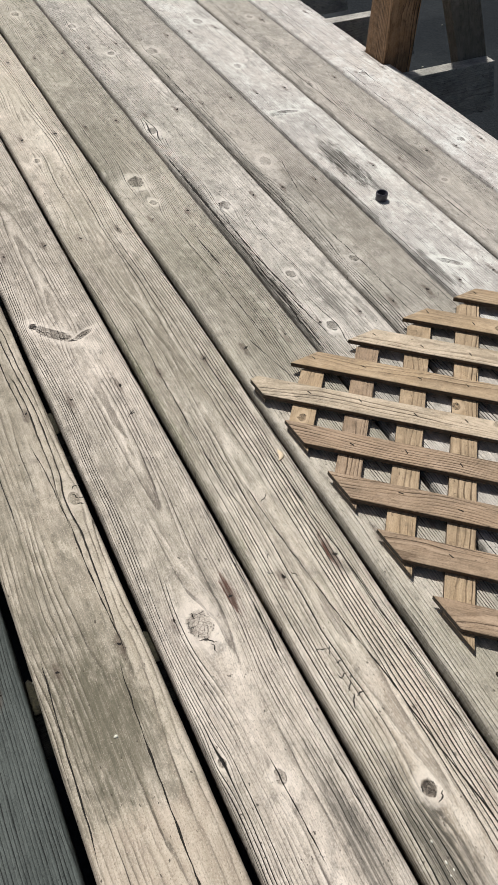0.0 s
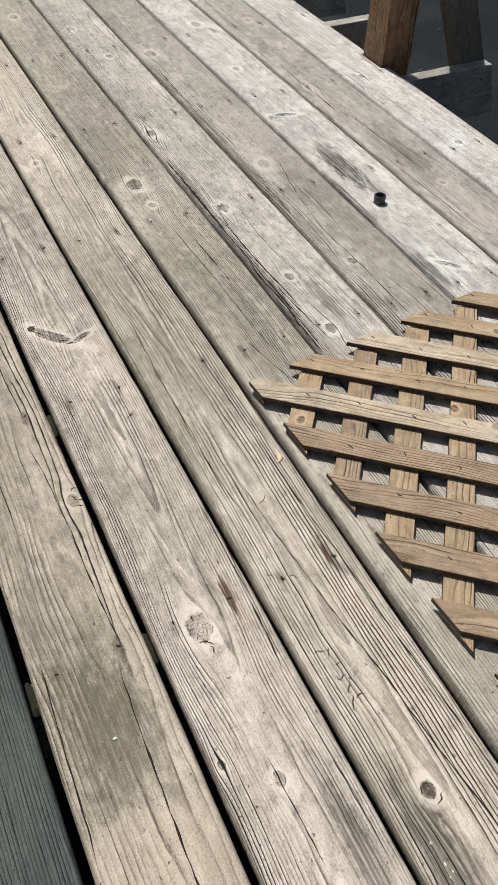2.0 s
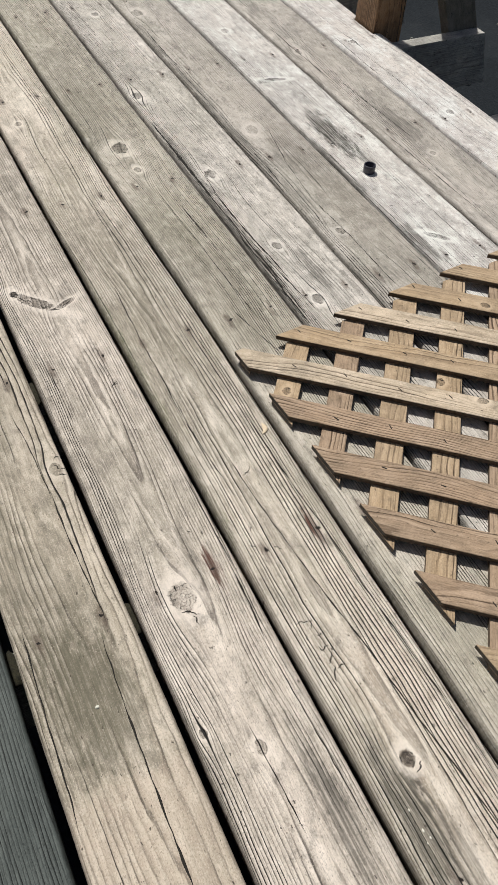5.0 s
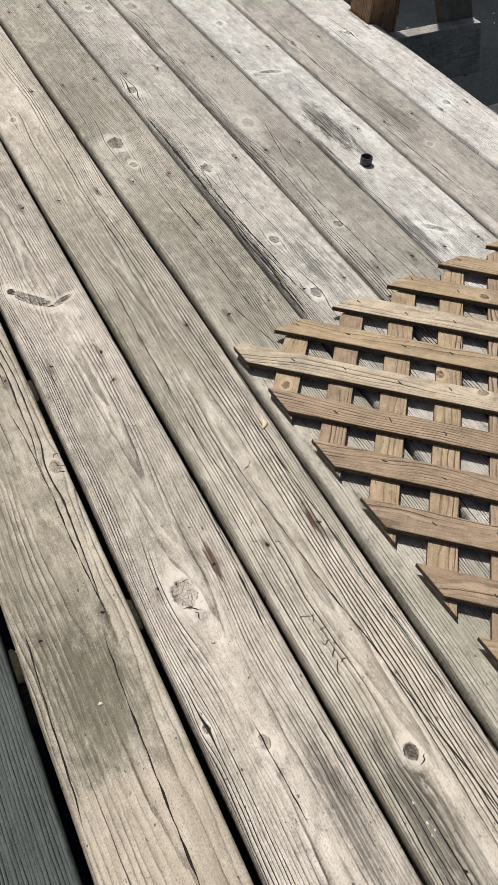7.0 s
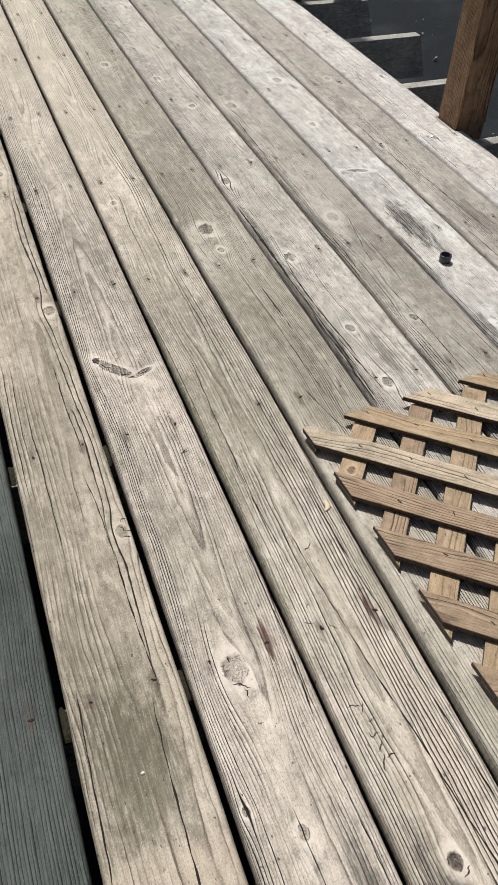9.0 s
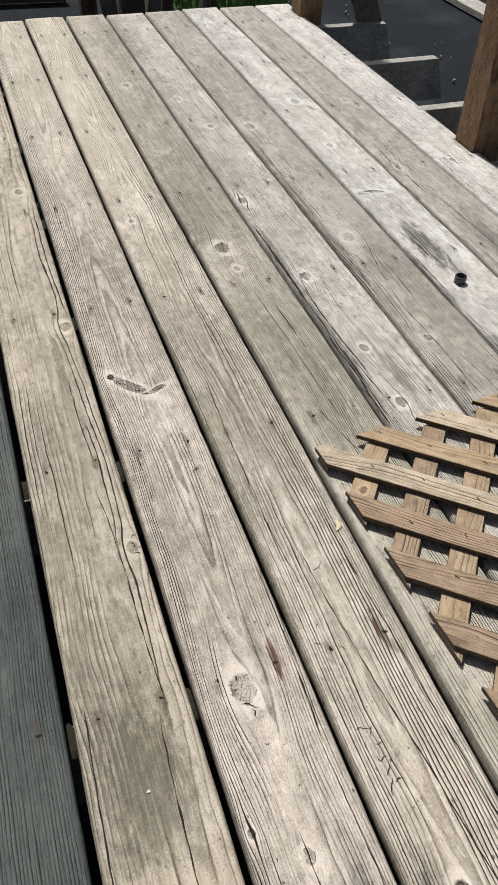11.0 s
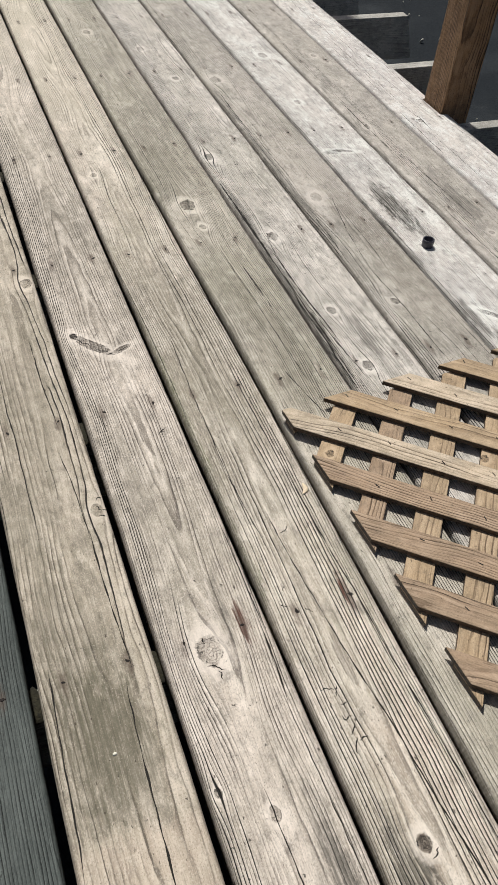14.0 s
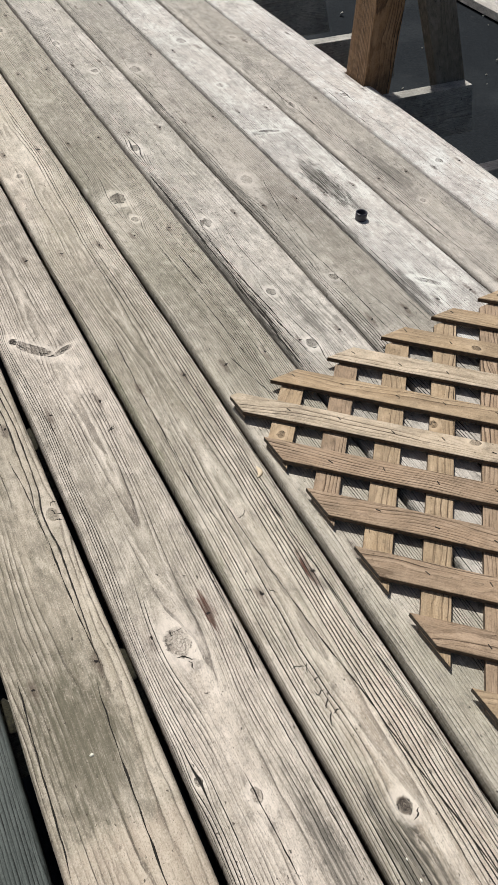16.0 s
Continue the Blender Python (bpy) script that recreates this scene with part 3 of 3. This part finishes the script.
# drying splits along the grain, open grooves that taper at both ends
def drying_split(k, xa, ya, xb, yb, seed, bold=1.0):
    rng = random.Random(seed)
    steps, p = max(14, int(abs(yb - ya) / 0.008)), rng.random() * 80
    wide = rng.uniform(0.0006, 0.0011) * bold
    bm = bmesh.new()
    rows = []
    for i in range(steps + 1):
        t = -0.05 + 1.10 * i / steps
        y = ya + (yb - ya) * t
        x = xa + (xb - xa) * t + 0.0028 * noise.noise((p, y * 9.0, 0)) + 0.0011 * noise.noise((p, y * 60.0, 5)) + 0.0005 * noise.noise((p, y * 190.0, 5))
        taper = min(1.0, 6.0 * i / steps, 6.0 * (steps - i) / steps)
        w = wide * taper * (0.75 + 0.9 * noise.noise((p + 7, y * 45.0, 0))) + 0.00004
        z = height_at(x, y)
        rows.append([bm.verts.new((x - w, y, z + 0.00015)), bm.verts.new((x + w, y, z + 0.00015)), bm.verts.new((x, y, z - 0.006))])
    for r, t in zip(rows, rows[1:]):
        for i, j in ((0, 1), (1, 2), (2, 0)):
            bm.faces.new((r[i], r[j], t[j], t[i]))
    bmesh.ops.recalc_face_normals(bm, faces=bm.faces)
    return part("drying_split", bm, M_CRACK, boards[k])


for k, lines in SPLITS.items():
    for n, (xa, ya, xb, yb, *bold) in enumerate(lines):
        drying_split(k, xa, ya, xb, yb, 900 + 20 * k + n, *bold)

# short cross-grain cracks, jagged, in the surface of some boards


def surface_crack(x, y, length, degrees, seed):
    rng = random.Random(seed)
    pts, a = [Vector((x, y))], radians(degrees)
    for _ in range(7):
        b = a + rng.uniform(-0.9, 0.9)
        pts.append(pts[-1] + Vector((math.cos(b), math.sin(b))) * length / 7)
    bm = bmesh.new()
    rows = []
    for i, p in enumerate(pts):
        q = pts[min(i + 1, len(pts) - 1)] - pts[max(i - 1, 0)]
        n = Vector((-q.y, q.x)).normalized() * 0.0007 * (math.sin(math.pi * (i + 0.25) / 7.5) + 0.15) * rng.uniform(0.6, 1.3)
        z = height_at(p.x, p.y)
        rows.append([bm.verts.new((p.x + n.x, p.y + n.y, z + 0.00015)), bm.verts.new((p.x - n.x, p.y - n.y, z + 0.00015)), bm.verts.new((p.x, p.y, z - 0.003))])
    for r, t in zip(rows, rows[1:]):
        for i, j in ((0, 1), (1, 2), (2, 0)):
            bm.faces.new((r[i], r[j], t[j], t[i]))
    bmesh.ops.recalc_face_normals(bm, faces=bm.faces)
    return part("crack", bm, M_CRACK, boards[math.floor(x / PITCH)])


for n, (x, y, length, degrees) in enumerate(((0.311, -0.105, 0.020, -25), (0.326, -0.117, 0.014, 65), (0.326, -0.128, 0.010, 10), (0.322, -0.140, 0.009, -60), (0.324, -0.146, 0.010, 20),
                                             (0.322, -0.163, 0.016, 45), (0.320, -0.185, 0.020, 75), (0.328, -0.172, 0.013, 5), (0.196, -0.034, 0.022, -20), (0.207, -0.044, 0.014, -80),
                                             (0.246, 0.340, 0.018, 28), (0.250, 0.345, 0.010, 20), (0.180, 0.592, 0.034, -48), (0.206, 0.556, 0.022, -30), (0.236, 0.541, 0.020, 30), (0.174, 0.604, 0.010, -20), (0.170, 0.596, 0.012, -70), (0.129, 0.244, 0.013, 20), (0.127, 0.236, 0.012, -70), (0.133, 0.226, 0.010, 30), (0.128, 0.218, 0.012, -15), (0.352, 0.118, 0.020, 12),
                                             (0.338, 0.002, 0.014, -50), (0.203, -0.006, 0.010, 100), (0.345, -0.305, 0.016, 55), (0.318, 0.010, 0.010, 130))):
    surface_crack(x, y, length, degrees, 500 + n)

# ---- railing posts and their braces ----
M_POST = wood("brown stained timber", 55, (0.30, 0.17, 0.08), (0.20, 0.11, 0.052), (0.06, 0.03, 0.015), 0.0, turn=True, rings=0.007, cracks=0.9, contrast=1.1)
M_GREY = wood("grey shaded timber", 56, (0.21, 0.185, 0.150), (0.165, 0.148, 0.122), (0.07, 0.056, 0.043), 0.1, turn=True, rings=0.007, cracks=0.3, contrast=0.6)


def railing_post(y, top, label):
    thing = tagged(empty("railing_post", (POST_X + POST / 2, y + POST / 2, -0.17)), label, "post", "deck railing posts")
    shaft = part("shaft", timber((POST, top + 0.17, POST), 0.004, cuts=10, warp=0.002, seed=int(y * 100)), M_POST, thing)
    shaft.matrix_basis = pose(0, 0, (top + 0.17) / 2, 90, 0, 0)
    for dz in (0.055, 0.11):
        bm = bmesh.new()
        bmesh.ops.create_cone(bm, cap_ends=True, segments=6, radius1=0.010, radius2=0.009, depth=0.007)
        b = part("bolt", bm, M_STAPLE, thing)
        b.matrix_basis = pose(0.0, -POST / 2 - 0.041, dz, 90, 0, 0)
    return thing


def knee_brace(y, label):
    """A slanting brace from the joist's end up to the post's outer face."""
    foot, head = Vector((1.622, y + 0.0195, -0.13)), Vector((1.389, y + 0.0195, 0.39))
    way = head - foot
    thing = tagged(mesh_object("diagonal_brace", timber((POST, way.length, 0.038), 0.003, cuts=8, warp=0.002, seed=int(y * 77)), M_GREY), label, "brace", "post braces")
    turn = Matrix((Vector((way.z, 0, -way.x)).normalized(), way.normalized(), Vector((0, -1, 0)))).transposed()
    thing.matrix_basis = Matrix.Translation((foot + head) / 2) @ turn.to_4x4()
    return thing


for y in POST_YS:
    railing_post(y, 0.95, "brown stained square wooden post notched into the deck edge")
    knee_brace(y + 0.002, "grey slanting wooden brace bolted beside a joist end")

# ---- lattice panel lying on the boards ----
LAT_AT, LAT_TURN, LAT_W, LAT_H = (0.437, 0.318), 4.5, 0.80, 1.15
SLAT_W, SLAT_P, SLAT_T = 0.0375, 0.0785, 0.0088
SKEW = 0.041        # the lower slats lie a little out of square
M_SLAT = {
    "a": wood("lattice slat tan", 60, (0.430, 0.305, 0.180), (0.350, 0.255, 0.160), (0.16, 0.098, 0.052), 0.0, turn=True, rings=0.0042, cracks=0.3, contrast=0.72, wild=1, mottle=0.7),
    "b": wood("lattice slat bleached", 61, (0.520, 0.410, 0.290), (0.43, 0.35, 0.255), (0.21, 0.145, 0.085), 0.0, turn=True, rings=0.0040, cracks=0.5, contrast=0.75, wild=1, mottle=0.85),
    "c": wood("lattice slat reddish", 62, (0.370, 0.255, 0.162), (0.300, 0.215, 0.142), (0.13, 0.076, 0.042), 0.0, turn=True, rings=0.0036, cracks=0.4, contrast=0.95, wild=2, mottle=0.7),
}

# long slat sides: shade painted into a darker colour than the faces
M_SLAT_EDGE_SHADE = plain("shade-darkened slat edge", (0.115, 0.078, 0.048), (0.062, 0.043, 0.029), 240, 0.85, bump=0.6)
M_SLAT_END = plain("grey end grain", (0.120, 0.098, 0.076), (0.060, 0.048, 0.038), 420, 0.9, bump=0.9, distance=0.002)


def clipped_slat(offset, sign, width):
    """The strip u - sign * v = offset (in metres across the slat) within the panel, as a polygon of (u, v)."""
    top_edge = 0.0 if sign > 0 else 0.0135
    poly = [(0, top_edge), (LAT_W, top_edge), (LAT_W, LAT_H), (0, LAT_H)]
    n = Vector((1, -1)) / math.sqrt(2) if sign > 0 else Vector((1 + SKEW, 1 - SKEW)).normalized()
    for side, lim in ((1, offset + width / 2), (-1, -(offset - width / 2))):
        out = []
        for a, b in zip(poly, poly[1:] + poly[:1]):
            da, db = side * n.dot(Vector(a)) - lim, side * n.dot(Vector(b)) - lim
            if da <= 0:
                out.append(a)
            if da * db < 0:
                f = da / (da - db)
                out.append((a[0] + (b[0] - a[0]) * f, a[1] + (b[1] - a[1]) * f))
        poly = out
        if len(poly) < 3:
            return []
    clean = []
    for a in poly:
        if not clean or (Vector(a) - Vector(clean[-1])).length > 1e-4:
            clean.append(a)
    return clean


lattice = tagged(empty("lattice_panel", (LAT_AT[0], LAT_AT[1], 0.002)), "tan wooden diagonal lattice panel lying flat on the deck boards", "lattice")
lattice.matrix_basis = pose(LAT_AT[0], LAT_AT[1], 0.0022, 0, 0, LAT_TURN)
rng = random.Random(8)
slats = []
for layer, sign, first, count in ((0, -1, 0.0115, 16), (1, 1, -0.0085, 26)):
    for i in range(count):
        if layer:
            i -= 14
        off = first + SLAT_P * i
        poly = clipped_slat(off, sign, SLAT_W + rng.uniform(-0.0012, 0.0012))
        if not poly:
            continue
        along = math.radians(-45 if sign > 0 else 45 + math.degrees(SKEW))     # in the panel's x, y with v running to -y
        centre = Vector((sum(p[0] for p in poly) / len(poly), -sum(p[1] for p in poly) / len(poly)))
        turn = Matrix.Rotation(along - math.pi / 2, 3, "Z")
        bm = bmesh.new()
        low = [bm.verts.new(turn.inverted() @ Vector((u - centre.x, -v - centre.y, 0))) for u, v in poly]
        base = bm.faces.new(low)
        top = bmesh.ops.extrude_face_region(bm, geom=[base])
        bmesh.ops.translate(bm, vec=(0, 0, SLAT_T), verts=[v for v in top["geom"] if isinstance(v, bmesh.types.BMVert)])
        bmesh.ops.recalc_face_normals(bm, faces=bm.faces)
        bmesh.ops.bevel(bm, geom=list(bm.edges), offset=0.0007, segments=1, affect="EDGES")
        mat = M_SLAT["abc"[(0, 0, 2, 0, 0, 2, 0)[i % 7] if not layer else (2, 2, 2, 2, 1, 0, 1, 0, 0, 0)[(i + 4) % 10]]]
        bm.normal_update()
        # long sides take the shade-darkened colour, cut ends the grey end grain
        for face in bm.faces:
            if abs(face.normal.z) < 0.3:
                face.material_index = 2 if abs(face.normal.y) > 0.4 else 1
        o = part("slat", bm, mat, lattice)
        o.data.materials.append(M_SLAT_EDGE_SHADE)
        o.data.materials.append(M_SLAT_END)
        o.matrix_basis = Matrix.Translation((centre.x, centre.y, layer * SLAT_T + rng.uniform(0, 0.0006))) @ turn.to_4x4()
        slats.append((layer, off))

# a staple where each upper slat crosses a lower one
st = bmesh.new()
bmesh.ops.create_cube(st, size=1.0)
bmesh.ops.scale(st, vec=(0.0072, 0.0014, 0.0010), verts=st.verts)
bmesh.ops.bevel(st, geom=list(st.edges), offset=0.0003, segments=1, affect="EDGES")
st_me = bpy.data.meshes.new("staple")
st.to_mesh(st_me)
st.free()
st_me.materials.append(M_STAPLE)
for la, oa in slats:
    for lb, ob_ in slats:
        if la == 1 and lb == 0:
            u, v = (oa + ob_) / math.sqrt(2), (ob_ - oa) / math.sqrt(2)
            if 0.01 < u < LAT_W - 0.01 and 0.01 < v < 0.7:
                o = new("staple", st_me)
                o.parent = lattice
                o.matrix_basis = pose(u + rng.uniform(-0.006, 0.006), -v + rng.uniform(-0.006, 0.006), SLAT_T * 2 + 0.0007, 0, 0, rng.uniform(-105, -55))

# ---- pipe end, leaf, chip ----
bm = bmesh.new()
R1, R2, H = 0.0118, 0.0097, 0.0165
rings_ = []
for r, z in ((R1, 0.0), (R1, 0.0075), (R1 * 1.03, 0.009), (R1 * 1.03, H - 0.001), (R1 * 0.99, H), (R2 * 1.03, H), (R2, H - 0.001), (R2, 0.0)):
    rings_.append([bm.verts.new((r * math.cos(a * math.pi / 16), r * math.sin(a * math.pi / 16), z)) for a in range(32)])
for a, b in zip(rings_, rings_[1:]):
    for k in range(32):
        bm.faces.new((a[k], a[(k + 1) % 32], b[(k + 1) % 32], b[k]))
bm.faces.new(rings_[-1])
bmesh.ops.recalc_face_normals(bm, faces=bm.faces)
pipe = tagged(mesh_object("pipe_stub", bm, M_PIPE, smooth=True), "short black plastic pipe end standing up from a deck board", "pipe")
pipe.location = (0.918, 0.690, height_at(0.918, 0.690) - 0.0005)


def leaf_mesh():
    """A curled scrap: a crescent with some thickness, lifted at one end."""
    bm = bmesh.new()
    n, rows = 10, []
    for i in range(n):
        f = i / (n - 1)
        w = 0.0038 * math.sin(math.pi * (0.06 + 0.9 * f)) ** 0.7
        bend, lift = 0.004 * math.sin(math.pi * f), 0.0020 * f * f
        y = (f - 0.5) * 0.018
        rows.append([bm.verts.new((x, y, z)) for x, z in ((bend - w, lift), (bend - w, lift + 0.0008), (bend, lift + 0.0024), (bend + w, lift + 0.0010), (bend + w, lift))])
    for a, b in zip(rows, rows[1:]):
        for k in range(5):
            bm.faces.new((a[k], a[(k + 1) % 5], b[(k + 1) % 5], b[k]))
    bm.faces.new(rows[0][::-1])
    bm.faces.new(rows[-1])
    bmesh.ops.recalc_face_normals(bm, faces=bm.faces)
    return bm


leaf = tagged(mesh_object("dry_leaf", leaf_mesh(), M_LEAF, smooth=True), "small curled pale yellow leaf scrap lying on a board", "leaf")
leaf.matrix_basis = pose(0.413, 0.178, height_at(0.413, 0.178) + 0.0003, 0, 0, -20)
bm = bmesh.new()
bmesh.ops.create_icosphere(bm, subdivisions=2, radius=0.0021)
for v in bm.verts:
    v.co = Vector((v.co.x * 1.25, v.co.y * 0.85, max(v.co.z, -0.0012) * 0.55)) * (1 + 0.25 * noise.noise(v.co * 700))
chip = tagged(mesh_object("pale_chip", bm, M_SPECK, smooth=True), "tiny cream-coloured chip lying on a board", "chip")
chip.location = (0.070, -0.097, height_at(0.070, -0.097) + 0.0004)

# added pale beads imitate the wet glints on the dark stain
M_GLINT = plain("pale glint", (0.74, 0.70, 0.60), (0.80, 0.78, 0.72), 600, 0.2)
for x, y, size in ((0.3170, -0.3315, 0.0011), (0.3190, -0.3535, 0.0013), (0.3220, -0.3620, 0.0010), (0.3165, -0.3650, 0.0008)):
    bm = bmesh.new()
    bmesh.ops.create_icosphere(bm, subdivisions=2, radius=size)
    for v in bm.verts:
        v.co = Vector((v.co.x, v.co.y * 1.5, v.co.z * 0.6)) * (1 + 0.3 * noise.noise(v.co * 900))
    bead = tagged(mesh_object("resin_bead", bm, M_GLINT, smooth=True), "tiny pale glossy bead standing in for a wet glint on a dark stained board", "resin bead", "resin beads")
    bead.location = (x, y, height_at(x, y) + 0.0002)

# ---- ground and what lies beyond the deck ----
GROUND_Z = -0.55
M_GROUND = ground_material()
M_GRASS = grass_material()
bm = bmesh.new()
bmesh.ops.create_grid(bm, x_segments=40, y_segments=40, size=60)
for v in bm.verts:
    v.co.z = 0.01 * noise.noise(v.co * 0.7)
ground = tagged(mesh_object("ground", bm, M_GROUND), "dark grey paved ground below the deck", "ground", kind="structure")
ground.location = (0, 0, GROUND_Z)

rng = random.Random(31)
bm = bmesh.new()
for i in range(380):
    x, y, s = rng.uniform(1.2, 4.6), rng.uniform(0.4, 6.2), rng.uniform(0.003, 0.014)
    mt = Matrix.LocRotScale((x, y, GROUND_Z + 0.012), Euler((rng.random() * 3, rng.random() * 3, rng.random() * 3)), (s, s * rng.uniform(0.6, 1.4), s * 0.6))
    bmesh.ops.create_icosphere(bm, subdivisions=1, radius=1.0, matrix=mt)
tagged(mesh_object("pebbles", bm, M_STONE), "scattered pale pebbles and leaf bits on the dark ground", "pebbles", kind="stuff")

# grass beyond the paving
vs, fs = [], []
for i in range(9000):
    x, y = rng.uniform(1.36, 2.06), rng.uniform(4.35, 6.5)
    a, hgt, lean = rng.random() * 6.3, rng.uniform(0.04, 0.11), rng.uniform(0.0, 0.05)
    w = 0.004
    dx, dy = math.cos(a) * w, math.sin(a) * w
    b = len(vs)
    vs += [(x - dx, y - dy, GROUND_Z), (x + dx, y + dy, GROUND_Z), (x + math.sin(a) * lean, y + math.cos(a) * lean, GROUND_Z + hgt)]
    fs.append((b, b + 1, b + 2))
me = bpy.data.meshes.new("grass")
me.from_pydata(vs, [], fs)
me.materials.append(M_GRASS)
tagged(new("grass", me), "bright green grass beyond the far end of the deck", "grass", kind="stuff")
bm = bmesh.new()
bmesh.ops.create_grid(bm, x_segments=8, y_segments=8, size=1.0)
for v in bm.verts:
    v.co = Vector((1.715 + v.co.x * 0.355, 5.45 + v.co.y * 1.15, 0.014 + 0.006 * noise.noise(v.co * 3)))
lawn = tagged(mesh_object("lawn", bm, M_GRASS), "green lawn ground beside the paving", "lawn", kind="structure")
lawn.location = (0, 0, GROUND_Z)

# weathered plank edging past the paving
bm = timber((0.14, 5.0, 0.038), 0.003, cuts=12, warp=0.004, seed=91)
M_PLANK = wood("bleached plank", 63, (0.50, 0.46, 0.41), (0.42, 0.39, 0.36), (0.24, 0.21, 0.18), 0.0, turn=True, rings=0.005, contrast=0.7)
plank = tagged(mesh_object("edging_plank", bm, M_PLANK), "bleached grey plank lying along the edge of the paving", "plank")
plank.matrix_basis = pose(3.23, 3.6, GROUND_Z + 0.03)

# posts and braces of the steps past the deck's far end
M_DARKPOST = wood("dark brown timber", 64, (0.16, 0.10, 0.06), (0.11, 0.075, 0.05), (0.05, 0.03, 0.02), 0.0, turn=True, rings=0.007)


def far_post(x, y, width, height, mat, lean, label):
    thing = tagged(mesh_object("fence_post", timber((width, height, POST), 0.004, cuts=4, warp=0.002, seed=int(x * 100)), mat), label, "post", "posts past the deck end")
    thing.matrix_basis = Matrix.Translation((x, y, GROUND_Z)) @ pose(0, 0, 0, 0, lean, 0) @ pose(0, 0, height / 2 - 0.01, 90, 0, 0)
    return thing


END_Y = 4.30
far_post(1.030, END_Y, 0.135, 1.5, M_DARKPOST, 0, "thick dark brown post standing on the ground beyond the deck")
far_post(0.805, END_Y + 0.14, 0.090, 1.5, M_DARKPOST, 0, "dark brown wooden post on the ground beyond the deck")
far_post(0.925, END_Y + 0.03, 0.080, 1.5, M_GREY, -9, "grey slanting brace between two dark posts")
far_post(1.140, END_Y + 0.03, 0.075, 1.5, M_GREY, 9, "grey slanting brace beside a dark post")
far_post(1.255, END_Y + 0.14, 0.060, 1.5, M_DARKPOST, 4, "slim dark brown post in front of the lawn")
far_post(1.480, END_Y + 0.05, 0.050, 1.5, M_GREY, 0, "slim grey wooden post in front of the lawn")
far_post(1.535, END_Y + 0.12, 0.050, 1.5, M_DARKPOST, 0, "slim dark brown post in front of the lawn")
bm = timber((0.038, 2.2, 0.14), 0.003, cuts=4, seed=17)
step_board = tagged(mesh_object("step_board", bm, M_DARKPOST), "dark brown board lying on the ground past the deck", "board")
step_board.matrix_basis = pose(-0.35, 5.0, GROUND_Z + 0.078, 0, 0, 86)
